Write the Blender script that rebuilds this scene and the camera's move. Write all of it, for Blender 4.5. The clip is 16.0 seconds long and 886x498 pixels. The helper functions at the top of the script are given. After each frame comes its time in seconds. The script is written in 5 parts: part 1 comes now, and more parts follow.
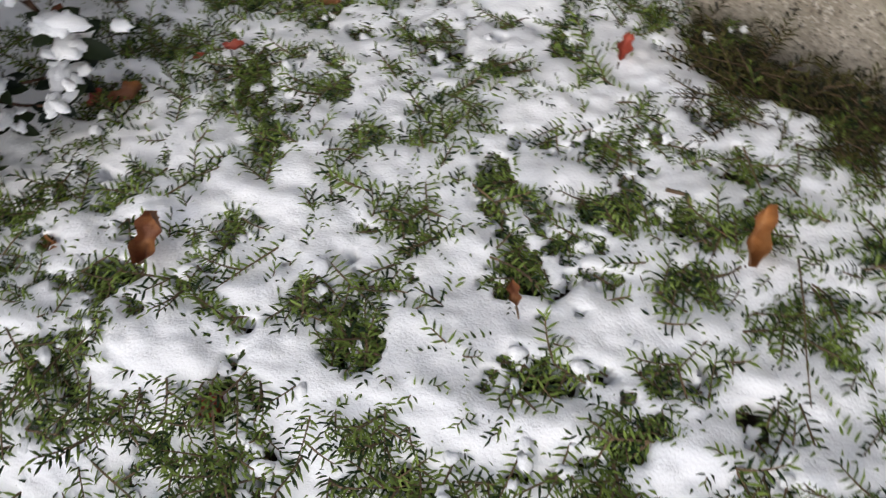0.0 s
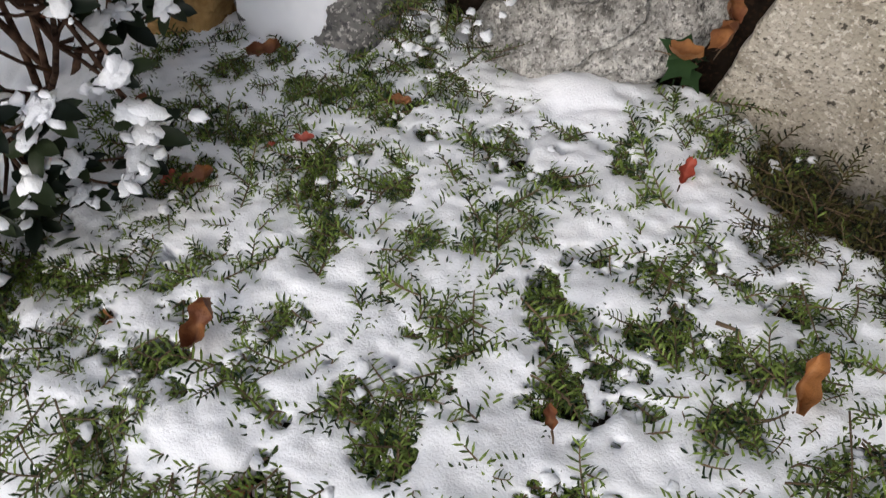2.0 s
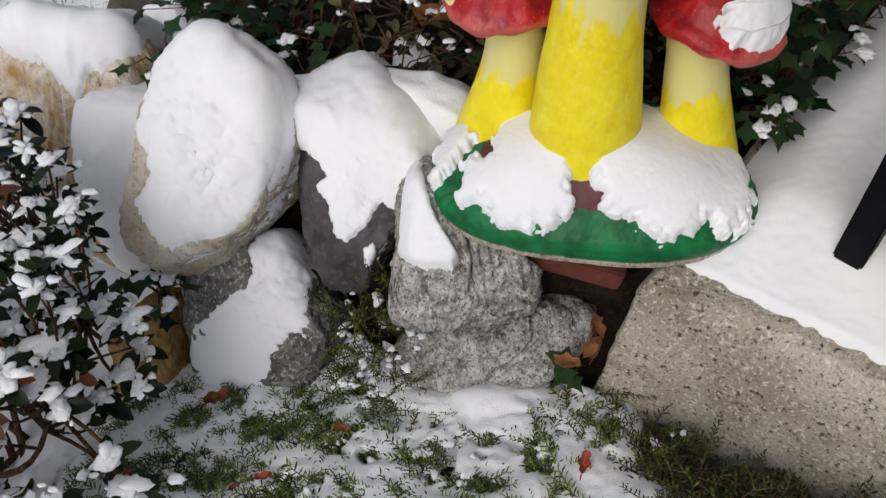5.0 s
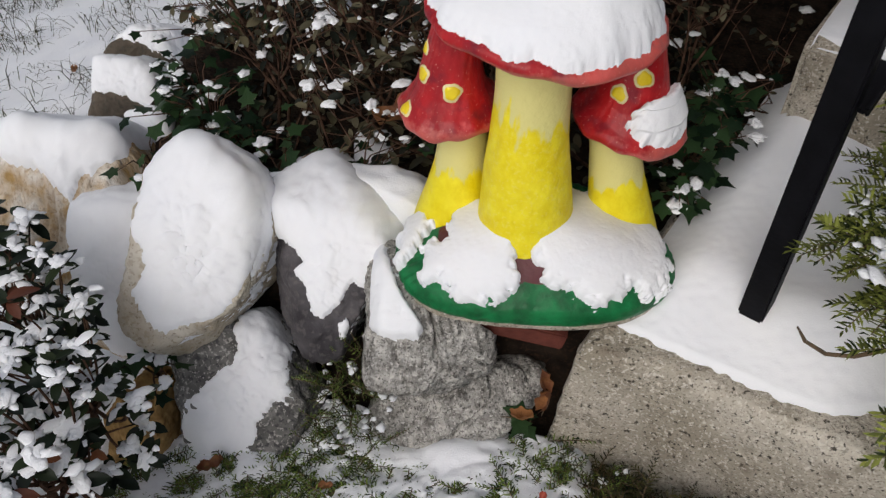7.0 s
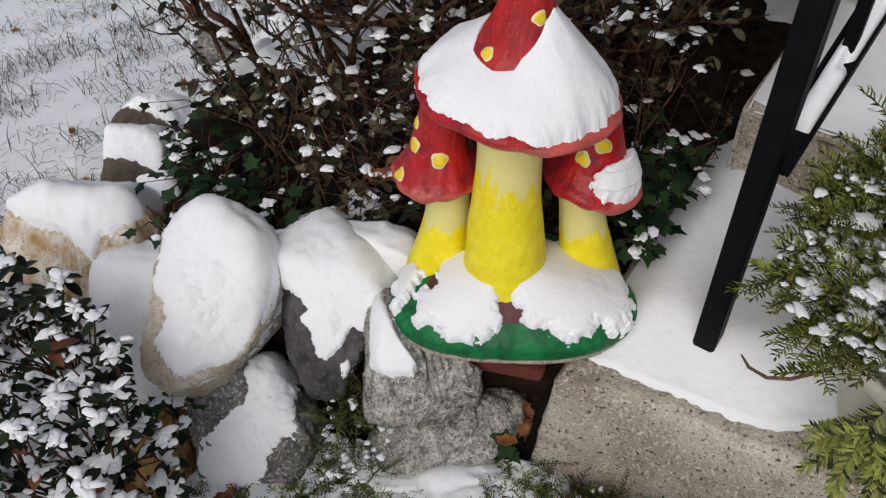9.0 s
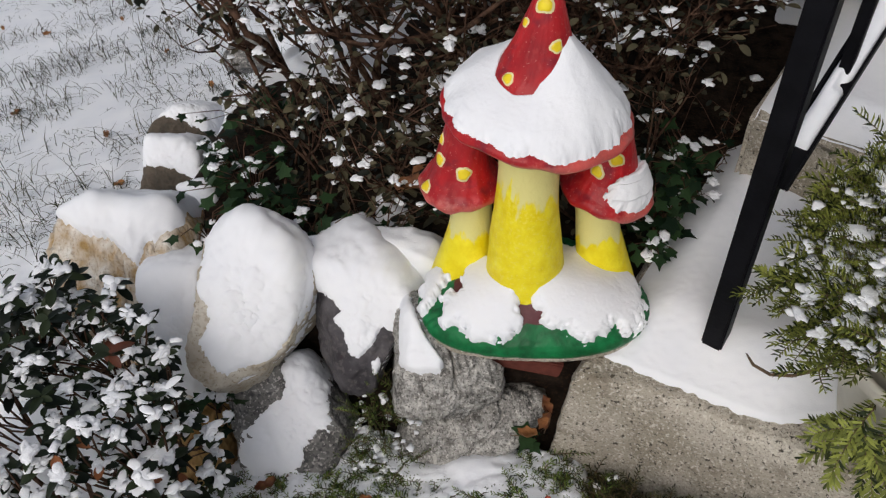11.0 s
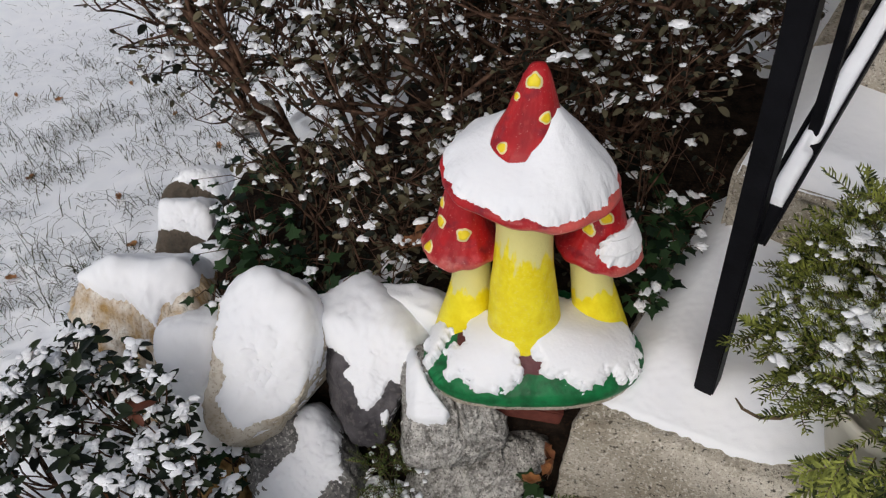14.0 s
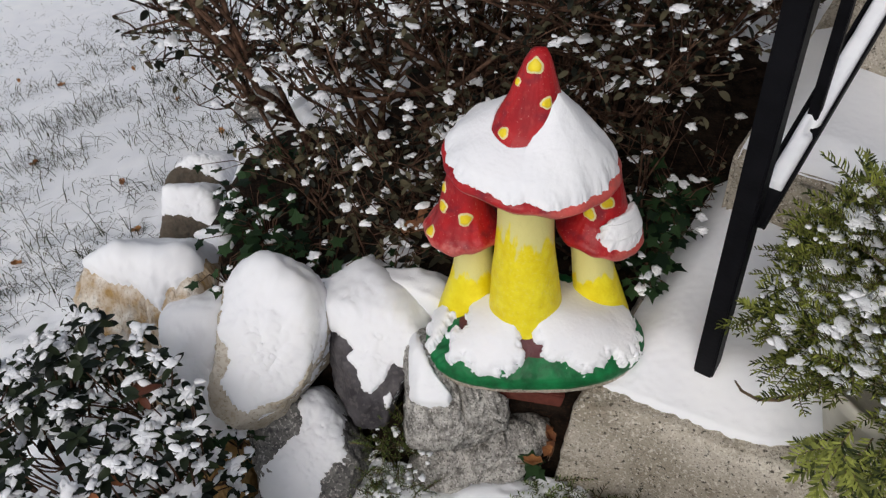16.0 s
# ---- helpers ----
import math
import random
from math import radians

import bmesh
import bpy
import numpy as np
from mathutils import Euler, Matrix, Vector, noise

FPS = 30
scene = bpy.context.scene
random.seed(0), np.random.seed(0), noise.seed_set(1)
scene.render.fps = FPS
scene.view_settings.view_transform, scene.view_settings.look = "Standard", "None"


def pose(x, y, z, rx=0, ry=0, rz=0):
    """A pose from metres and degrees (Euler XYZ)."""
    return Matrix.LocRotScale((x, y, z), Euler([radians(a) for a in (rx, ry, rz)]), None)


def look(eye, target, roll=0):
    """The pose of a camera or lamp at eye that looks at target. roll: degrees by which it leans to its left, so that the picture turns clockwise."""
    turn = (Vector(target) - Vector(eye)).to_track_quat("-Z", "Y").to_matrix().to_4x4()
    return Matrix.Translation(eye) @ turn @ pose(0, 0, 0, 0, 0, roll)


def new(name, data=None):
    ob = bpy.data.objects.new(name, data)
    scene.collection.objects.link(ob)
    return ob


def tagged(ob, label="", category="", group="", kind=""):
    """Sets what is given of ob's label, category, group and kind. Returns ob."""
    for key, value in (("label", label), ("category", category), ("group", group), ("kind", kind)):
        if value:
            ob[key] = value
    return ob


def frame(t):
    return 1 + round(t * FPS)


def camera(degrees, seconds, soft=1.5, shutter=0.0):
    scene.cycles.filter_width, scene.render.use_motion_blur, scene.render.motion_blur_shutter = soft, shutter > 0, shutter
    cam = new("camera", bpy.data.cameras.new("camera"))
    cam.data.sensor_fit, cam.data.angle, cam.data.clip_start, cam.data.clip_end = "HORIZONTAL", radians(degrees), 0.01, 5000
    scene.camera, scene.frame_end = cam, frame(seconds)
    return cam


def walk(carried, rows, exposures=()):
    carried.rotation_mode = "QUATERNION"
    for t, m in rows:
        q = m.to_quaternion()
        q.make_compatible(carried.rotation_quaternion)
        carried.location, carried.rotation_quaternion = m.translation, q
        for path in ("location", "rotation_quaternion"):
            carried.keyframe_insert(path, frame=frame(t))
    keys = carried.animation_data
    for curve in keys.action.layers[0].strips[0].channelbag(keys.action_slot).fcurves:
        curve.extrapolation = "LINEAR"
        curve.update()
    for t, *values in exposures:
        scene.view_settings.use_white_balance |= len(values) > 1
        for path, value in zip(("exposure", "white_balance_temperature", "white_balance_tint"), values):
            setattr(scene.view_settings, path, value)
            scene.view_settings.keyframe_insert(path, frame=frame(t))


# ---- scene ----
cam = camera(55.2, 16.0, soft=1.25, shutter=0.5)
PATH = [
    (0, (0.17, 0.046, 0.808), (0.048, 0.629, -1.102), -0.1),
    (0.5, (0.173, 0.064, 0.798), (-0.052, 0.628, -1.108), -3.7),
    (1, (0.18, 0.083, 0.802), (-0.084, 0.704, -1.081), -4.3),
    (1.5, (0.174, 0.087, 0.814), (-0.108, 0.754, -1.05), -4.7),
    (2, (0.176, 0.08, 0.823), (-0.129, 0.772, -1.028), -6.2),
    (2.5, (0.179, 0.089, 0.855), (-0.13, 0.876, -0.958), -6.1),
    (3, (0.184, 0.096, 0.886), (-0.129, 1.023, -0.859), -6.1),
    (3.5, (0.186, 0.087, 0.919), (-0.117, 1.127, -0.762), -5.3),
    (4, (0.188, 0.085, 0.952), (-0.091, 1.195, -0.688), -4.3),
    (6.5, (0.184, 0.013, 1.146), (0.003, 1.314, -0.363), -2.5),
    (7, (0.188, -0.008, 1.172), (0.045, 1.311, -0.325), -2.0),
    (7.5, (0.187, -0.03, 1.202), (0.073, 1.32, -0.27), -1.2),
    (8, (0.185, -0.06, 1.243), (0.097, 1.321, -0.201), -0.5),
    (8.5, (0.176, -0.088, 1.275), (0.083, 1.308, -0.155), -1.1),
    (9, (0.173, -0.108, 1.297), (0.09, 1.285, -0.136), -1.4),
    (11.5, (0.159, -0.153, 1.407), (0.029, 1.21, -0.051), -3.4),
    (12, (0.154, -0.159, 1.421), (0.018, 1.222, -0.02), -3.2),
    (12.5, (0.157, -0.169, 1.429), (0.031, 1.227, 0.003), -3.2),
    (13, (0.171, -0.179, 1.446), (0.038, 1.25, 0.054), -3.6),
    (13.5, (0.17, -0.195, 1.463), (0.044, 1.249, 0.085), -3.9),
    (14, (0.171, -0.19, 1.461), (0.042, 1.25, 0.079), -4.5),
    (14.5, (0.171, -0.202, 1.466), (0.035, 1.243, 0.09), -4.9),
    (15, (0.169, -0.203, 1.475), (0.036, 1.238, 0.095), -4.5),
    (15.5, (0.168, -0.202, 1.478), (0.028, 1.23, 0.089), -5.1),
    (16, (0.173, -0.198, 1.469), (0.037, 1.216, 0.061), -4.9),
]
walk(cam, [(t, look(eye, target, roll)) for t, eye, target, roll in PATH], exposures=[(0.0, 0.42), (2.2, 0.40), (3.0, 0.26), (4.2, 0.04), (5.0, 0.0), (7.0, -0.06), (16.0, -0.06)])
SKY_STRENGTH, SKY_SATURATION, SUN_STRENGTH = 0.12, 0.55, 0.35

# ---- world and light: an overcast winter day ----
world = bpy.data.worlds.new("overcast_sky")
scene.world = world
world.use_nodes = True
wn = world.node_tree
sky = wn.nodes.new("ShaderNodeTexSky")
sky.sky_type, sky.sun_disc = "NISHITA", False
sky.sun_elevation, sky.sun_rotation, sky.air_density, sky.dust_density = radians(48), radians(200), 1.0, 4.0
grey = wn.nodes.new("ShaderNodeHueSaturation")
grey.inputs["Saturation"].default_value = SKY_SATURATION
wn.links.new(sky.outputs[0], grey.inputs["Color"])
wn.links.new(grey.outputs[0], wn.nodes["Background"].inputs[0])
wn.nodes["Background"].inputs[1].default_value = SKY_STRENGTH
sun_data = bpy.data.lights.new("sun", "SUN")
sun_data.energy, sun_data.angle, sun_data.color = SUN_STRENGTH, radians(30), (1.0, 0.97, 0.92)
sun = new("sun", sun_data)
sun.matrix_world = look((-1.2, -2.6, 3.4), (0.1, 0.8, 0.2))


# ---- small tools ----
def rnd(a, b):
    return random.uniform(a, b)


def vnoise(p, scale, seed=0):
    """Smooth value noise, -1 to 1, for an array of points."""
    q = np.asarray(p, float) * scale + 57.3 * seed + 100.0
    i = np.floor(q).astype(np.int64)
    f = q - i
    f = f * f * (3 - 2 * f)
    out = np.zeros(len(q))
    for dx in (0, 1):
        for dy in (0, 1):
            for dz in (0, 1):
                h = (i[:, 0] + dx) * 374761393 + (i[:, 1] + dy) * 668265263 + (i[:, 2] + dz) * 2147483647 + seed * 974634
                h = (h ^ (h >> 13)) * 1274126177
                h = ((h ^ (h >> 16)) & 0xFFFFFF) / 0xFFFFFF
                w = (f[:, 0] if dx else 1 - f[:, 0]) * (f[:, 1] if dy else 1 - f[:, 1]) * (f[:, 2] if dz else 1 - f[:, 2])
                out += w * h
    return out * 2 - 1


def fnoise(p, scale, seed=0, octaves=4, gain=0.5):
    out, amp, total = 0.0, 1.0, 0.0
    for n in range(octaves):
        out = out + amp * vnoise(p, scale * 2.03**n, seed + n)
        total += amp
        amp *= gain
    return out / total


def smooth(a, b, x):
    t = np.clip((x - a) / (b - a), 0, 1)
    return t * t * (3 - 2 * t)


def mesh(name, verts, faces, material, flat=False):
    me = bpy.data.meshes.new(name)
    me.from_pydata([tuple(v) for v in verts], [], [tuple(f) for f in faces])
    for m in material if isinstance(material, (list, tuple)) else [material]:
        me.materials.append(m)
    if not flat:
        me.polygons.foreach_set("use_smooth", [True] * len(me.polygons))
    me.update()
    return me


def from_bm(name, bm, material, flat=True):
    me = bpy.data.meshes.new(name)
    bm.normal_update()
    bm.to_mesh(me)
    bm.free()
    me.materials.append(material)
    if not flat:
        me.polygons.foreach_set("use_smooth", [True] * len(me.polygons))
    return me


def part(name, me, parent, label="", at=None):
    ob = new(name, me)
    ob.parent = parent
    if at is not None:
        ob.matrix_basis = at
    return tagged(ob, label)


def empty(name, place, label, category, group=""):
    ob = new(name)
    ob.empty_display_size = 0.05
    ob.location = place
    return tagged(ob, label, category, group)


class Soup:
    """Collects vertices and faces of many small pieces for one mesh."""

    def __init__(self):
        self.v, self.f, self.n = [], [], 0

    def add(self, verts, faces):
        verts = np.asarray(verts, float)
        self.v.append(verts)
        n = self.n
        self.f.extend(tuple(i + n for i in f) for f in faces)
        self.n += len(verts)

    def mesh(self, name, material, flat=False):
        return mesh(name, np.concatenate(self.v), self.f, material, flat)


def turn_to(way, up=(0, 0, 1), roll=0.0):
    """A 3 x 3 turn whose y axis runs along way."""
    y = Vector(way).normalized()
    x = y.cross(Vector(up))
    x = x.normalized() if x.length > 1e-4 else Vector((1, 0, 0))
    z = x.cross(y)
    c, s = math.cos(roll), math.sin(roll)
    return np.array((c * x + s * z, y, c * z - s * x)).T


def tube(points, radii, sides=5):
    pts = np.asarray(points, float)
    n = len(pts)
    w = np.gradient(pts, axis=0)
    w /= np.maximum(np.sqrt((w * w).sum(1)), 1e-9)[:, None]
    x = np.stack([w[:, 1], -w[:, 0], np.zeros(n)], 1)
    size = np.sqrt((x * x).sum(1))
    x = np.where(size[:, None] > 1e-4, x / np.maximum(size, 1e-9)[:, None], np.array((1.0, 0, 0)))
    z = np.stack([x[:, 1] * w[:, 2] - x[:, 2] * w[:, 1], x[:, 2] * w[:, 0] - x[:, 0] * w[:, 2], x[:, 0] * w[:, 1] - x[:, 1] * w[:, 0]], 1)
    a = 2 * np.pi * np.arange(sides) / sides
    r = np.asarray(radii, float)[:, None, None]
    verts = (pts[:, None] + r * (np.cos(a)[None, :, None] * x[:, None] + np.sin(a)[None, :, None] * z[:, None])).reshape(-1, 3)
    faces = [(i * sides + k, i * sides + (k + 1) % sides, (i + 1) * sides + (k + 1) % sides, (i + 1) * sides + k) for i in range(n - 1) for k in range(sides)]
    faces.append(tuple(range(sides))[::-1])
    faces.append(tuple(range((n - 1) * sides, n * sides)))
    return verts, faces


def sheet(fn, nu, nv, closed=True):
    """A mesh over (u, v) in 0..1, u running round if closed."""
    us = np.arange(nu) / (nu if closed else nu - 1)
    vs = np.arange(nv) / (nv - 1)
    u, v = np.meshgrid(us, vs)
    verts = fn(u.ravel(), v.ravel())
    faces = []
    for j in range(nv - 1):
        for i in range(nu if closed else nu - 1):
            k = (i + 1) % nu
            faces.append((j * nu + i, j * nu + k, (j + 1) * nu + k, (j + 1) * nu + i))
    return verts, faces


def normals(fn, u, v, e=0.004):
    a = fn(u + e, v) - fn(u - e, v)
    b = fn(u, np.minimum(v + e, 1)) - fn(u, np.maximum(v - e, 0))
    n = np.cross(a, b)
    return n / np.maximum(np.linalg.norm(n, axis=1), 1e-9)[:, None]


_ICO = {}


def ico(level):
    if level not in _ICO:
        bm = bmesh.new()
        bmesh.ops.create_icosphere(bm, subdivisions=level, radius=1.0)
        bm.verts.ensure_lookup_table()
        _ICO[level] = (np.array([v.co[:] for v in bm.verts]), [tuple(v.index for v in f.verts) for f in bm.faces])
        bm.free()
    return _ICO[level]


# ---- materials ----
def material(name, dark, light, scale=20.0, rough=0.7, bump=0.0, bump_scale=80.0, fine=None, fine_mix=0.3, island=0.0, metal=0.0, depth=0.004, coords="Object", spec=0.5, stretch=(1, 1, 1), object_random=0.0):
    """Two colours mixed by noise at two scales, with relief; fine: a third colour in small grains; island: how far single pieces differ."""
    m = bpy.data.materials.new(name)
    m.use_nodes = True
    n, l = m.node_tree.nodes, m.node_tree.links
    b = n["Principled BSDF"]
    b.inputs["Roughness"].default_value, b.inputs["Metallic"].default_value = rough, metal
    b.inputs["Specular IOR Level"].default_value = spec
    tex = n.new("ShaderNodeTexCoord")
    mp = n.new("ShaderNodeMapping")
    mp.inputs["Scale"].default_value = stretch
    l.new(tex.outputs[coords], mp.inputs[0])
    big = n.new("ShaderNodeTexNoise")
    big.inputs["Scale"].default_value, big.inputs["Detail"].default_value = scale, 6
    l.new(mp.outputs[0], big.inputs["Vector"])
    ramp = n.new("ShaderNodeValToRGB")
    ramp.color_ramp.elements[0].position, ramp.color_ramp.elements[1].position = 0.32, 0.68
    ramp.color_ramp.elements[0].color, ramp.color_ramp.elements[1].color = (*dark, 1), (*light, 1)
    source = big.outputs[0]
    if island or object_random:
        if island:
            r, amount = n.new("ShaderNodeNewGeometry").outputs["Random Per Island"], island
        else:
            r, amount = n.new("ShaderNodeObjectInfo").outputs["Random"], object_random
        mixer = n.new("ShaderNodeMix")
        mixer.inputs["Factor"].default_value = amount
        l.new(big.outputs[0], mixer.inputs["A"])
        l.new(r, mixer.inputs["B"])
        source = mixer.outputs["Result"]
    l.new(source, ramp.inputs[0])
    colour = ramp.outputs[0]
    if fine is not None:
        small = n.new("ShaderNodeTexNoise")
        small.inputs["Scale"].default_value, small.inputs["Detail"].default_value = bump_scale * 2.2, 3
        l.new(mp.outputs[0], small.inputs["Vector"])
        cut = n.new("ShaderNodeValToRGB")
        cut.color_ramp.elements[0].position, cut.color_ramp.elements[1].position = 0.54, 0.64
        l.new(small.outputs[0], cut.inputs[0])
        amount = n.new("ShaderNodeMath")
        amount.operation = "MULTIPLY"
        amount.inputs[1].default_value = fine_mix
        l.new(cut.outputs[0], amount.inputs[0])
        mix = n.new("ShaderNodeMix")
        mix.data_type = "RGBA"
        l.new(amount.outputs[0], mix.inputs["Factor"])
        l.new(colour, mix.inputs["A"])
        mix.inputs["B"].default_value = (*fine, 1)
        colour = mix.outputs["Result"]
    l.new(colour, b.inputs["Base Color"])
    if bump:
        rel = n.new("ShaderNodeTexNoise")
        rel.inputs["Scale"].default_value, rel.inputs["Detail"].default_value = bump_scale, 5
        l.new(mp.outputs[0], rel.inputs["Vector"])
        bm = n.new("ShaderNodeBump")
        bm.inputs["Strength"].default_value, bm.inputs["Distance"].default_value = bump, depth
        l.new(rel.outputs[0], bm.inputs["Height"])
        l.new(bm.outputs[0], b.inputs["Normal"])
    return m


def speckled(m, colour, scale, lo, hi, amount):
    """Lays small sharp grains of another colour over a material."""
    n, l = m.node_tree.nodes, m.node_tree.links
    b = n["Principled BSDF"]
    tex = n.new("ShaderNodeTexCoord")
    cell = n.new("ShaderNodeTexNoise")
    cell.inputs["Scale"].default_value, cell.inputs["Detail"].default_value, cell.inputs["Roughness"].default_value = scale, 2, 0.6
    l.new(tex.outputs["Object"], cell.inputs["Vector"])
    cut = n.new("ShaderNodeMapRange")
    cut.inputs["From Min"].default_value, cut.inputs["From Max"].default_value, cut.inputs["To Max"].default_value = lo, hi, amount
    l.new(cell.outputs[0], cut.inputs["Value"])
    mix = n.new("ShaderNodeMix")
    mix.data_type = "RGBA"
    l.new(cut.outputs[0], mix.inputs["Factor"])
    l.new(b.inputs["Base Color"].links[0].from_socket, mix.inputs["A"])
    mix.inputs["B"].default_value = (*colour, 1)
    l.new(mix.outputs["Result"], b.inputs["Base Color"])
    return m


def rim_worn(m, edge, soft, colour, amount):
    """Paint rubbed pale below a height of the object, in a ragged band."""
    n, l = m.node_tree.nodes, m.node_tree.links
    b = n["Principled BSDF"]
    tex = n.new("ShaderNodeTexCoord")
    sep = n.new("ShaderNodeSeparateXYZ")
    l.new(tex.outputs["Object"], sep.inputs[0])
    rag = n.new("ShaderNodeTexNoise")
    rag.inputs["Scale"].default_value, rag.inputs["Detail"].default_value = 120, 5
    l.new(tex.outputs["Object"], rag.inputs["Vector"])
    add = n.new("ShaderNodeMath")
    add.operation = "MULTIPLY_ADD"
    l.new(rag.outputs[0], add.inputs[0])
    add.inputs[1].default_value = soft
    l.new(sep.outputs["Z"], add.inputs[2])
    cut = n.new("ShaderNodeMapRange")
    cut.inputs["From Min"].default_value, cut.inputs["From Max"].default_value = edge + soft * 0.35, edge + soft * 0.65
    cut.inputs["To Min"].default_value, cut.inputs["To Max"].default_value = amount, 0.0
    l.new(add.outputs[0], cut.inputs["Value"])
    mix = n.new("ShaderNodeMix")
    mix.data_type = "RGBA"
    l.new(cut.outputs[0], mix.inputs["Factor"])
    l.new(b.inputs["Base Color"].links[0].from_socket, mix.inputs["A"])
    mix.inputs["B"].default_value = (*colour, 1)
    l.new(mix.outputs["Result"], b.inputs["Base Color"])
    return m


SNOW = material("snow", (0.87, 0.885, 0.92), (0.93, 0.94, 0.96), 14, 0.8, 0.32, 420, spec=0.15)
SNOW_SOFT = material("fresh_snow", (0.88, 0.895, 0.93), (0.93, 0.94, 0.96), 9, 0.8, 0.12, 480, spec=0.12)
SOIL = material("dark_soil", (0.007, 0.005, 0.004), (0.03, 0.021, 0.015), 30, 0.95, 0.9, 90, fine=(0.07, 0.035, 0.02), spec=0.1)
GRANITE = material("grey_granite", (0.09, 0.088, 0.085), (0.27, 0.26, 0.245), 22, 0.85, 0.9, 60, fine=(0.05, 0.05, 0.055), fine_mix=0.75, depth=0.009, spec=0.2)
GRANITE_LIGHT = material("light_banded_granite", (0.17, 0.16, 0.145), (0.58, 0.56, 0.52), 34, 0.85, 1.0, 70, fine=(0.09, 0.082, 0.075), fine_mix=0.75, stretch=(1.6, 1, 2.2), depth=0.009, spec=0.2)
SLATE = material("dark_grey_stone", (0.032, 0.029, 0.033), (0.11, 0.102, 0.108), 20, 0.7, 0.7, 45, fine=(0.2, 0.18, 0.17), fine_mix=0.25, depth=0.009, spec=0.2)
LIMESTONE = material("pale_cream_stone", (0.38, 0.31, 0.22), (0.66, 0.62, 0.54), 13, 0.85, 0.9, 55, fine=(0.3, 0.22, 0.13), fine_mix=0.4, depth=0.009, spec=0.2)
QUARTZ = material("tan_and_white_layered_stone", (0.42, 0.27, 0.11), (0.78, 0.75, 0.69), 16, 0.8, 1.0, 40, fine=(0.28, 0.16, 0.06), fine_mix=0.4, stretch=(2.2, 2.2, 0.6), depth=0.009, spec=0.2)
TAN_STONE = material("ochre_stone", (0.22, 0.12, 0.04), (0.52, 0.33, 0.13), 26, 0.8, 0.8, 60, stretch=(1, 1, 3), spec=0.2)
BROWN_STONE = material("brown_fieldstone", (0.045, 0.038, 0.03), (0.13, 0.105, 0.08), 18, 0.85, 0.8, 60, fine=(0.05, 0.05, 0.04), fine_mix=0.5, spec=0.2)
CONCRETE = material("weathered_concrete", (0.30, 0.26, 0.195), (0.60, 0.55, 0.465), 7, 0.9, 0.9, 130, fine=(0.14, 0.115, 0.09), fine_mix=0.55, depth=0.006, spec=0.2)
speckled(CONCRETE, (0.045, 0.038, 0.03), 130, 0.61, 0.66, 0.9)
speckled(CONCRETE, (0.20, 0.165, 0.12), 24, 0.56, 0.72, 0.6)
speckled(CONCRETE, (0.72, 0.68, 0.60), 170, 0.57, 0.63, 0.75)
speckled(GRANITE, (0.46, 0.44, 0.41), 170, 0.57, 0.63, 0.85)
speckled(GRANITE_LIGHT, (0.70, 0.68, 0.64), 210, 0.57, 0.64, 0.65)
speckled(GRANITE_LIGHT, (0.05, 0.047, 0.044), 180, 0.61, 0.67, 0.7)
speckled(LIMESTONE, (0.20, 0.15, 0.09), 150, 0.60, 0.68, 0.6)
# colour of the wall that is added out of view for shade
PLASTER = material("grey_shade_wall", (0.10, 0.095, 0.09), (0.16, 0.15, 0.14), 3, 0.9, 0.3, 60)
BRICK = material("red_brown_brick", (0.10, 0.028, 0.02), (0.17, 0.05, 0.036), 40, 0.85, 0.4, 160, spec=0.2)
BLACK_IRON = material("black_painted_iron", (0.002, 0.002, 0.003), (0.005, 0.005, 0.007), 30, 0.55, 0.25, 120, spec=0.1)
TWIG = material("brown_bark", (0.014, 0.009, 0.007), (0.15, 0.086, 0.058), 60, 0.9, 0.4, 300, spec=0.04)
TWIG_TAN = material("tan_twig", (0.07, 0.045, 0.025), (0.17, 0.11, 0.06), 60, 0.8, 0.4, 300)
SHRUB_LEAF = material("small_dull_shrub_leaf", (0.008, 0.010, 0.006), (0.11, 0.095, 0.055), 30, 0.6, 0.0, island=0.8, spec=0.2)
LEAF = material("dark_green_glossy_leaf", (0.005, 0.009, 0.005), (0.022, 0.032, 0.013), 30, 0.42, 0.15, 120, object_random=0.7, spec=0.18)
LEAF_JOINED = material("dark_green_glossy_leaf_mass", (0.005, 0.009, 0.005), (0.022, 0.032, 0.013), 30, 0.42, 0.15, 120, island=0.7, spec=0.18)
LEAF_RUST = material("rust_brown_leaf", (0.10, 0.025, 0.008), (0.30, 0.10, 0.03), 40, 0.6, 0.3, 140, object_random=0.6)
IVY = material("dark_ivy_leaf", (0.005, 0.014, 0.006), (0.026, 0.055, 0.02), 40, 0.55, 0.2, 150, island=0.6, spec=0.12)
# darker, browner needle colour for the yew strip along the step
NEEDLE_DARK = material("dark_yew_needle", (0.006, 0.008, 0.003), (0.07, 0.065, 0.018), 16, 0.6, 0.0, island=0.6, spec=0.15)
NEEDLE = material("yew_needle", (0.010, 0.024, 0.007), (0.17, 0.235, 0.048), 16, 0.6, 0.0, island=0.5, spec=0.2)
NEEDLE_POT = material("bright_conifer_needle", (0.016, 0.026, 0.006), (0.27, 0.30, 0.06), 14, 0.6, 0.0, island=0.5, spec=0.2)
GRASS = material("winter_grass", (0.016, 0.019, 0.010), (0.085, 0.080, 0.042), 4, 0.8, 0.0, island=0.7, spec=0.1)
DEAD_TAN = material("dry_tan_leaf", (0.14, 0.045, 0.015), (0.42, 0.19, 0.06), 60, 0.65, 0.6, 120, object_random=0.3)
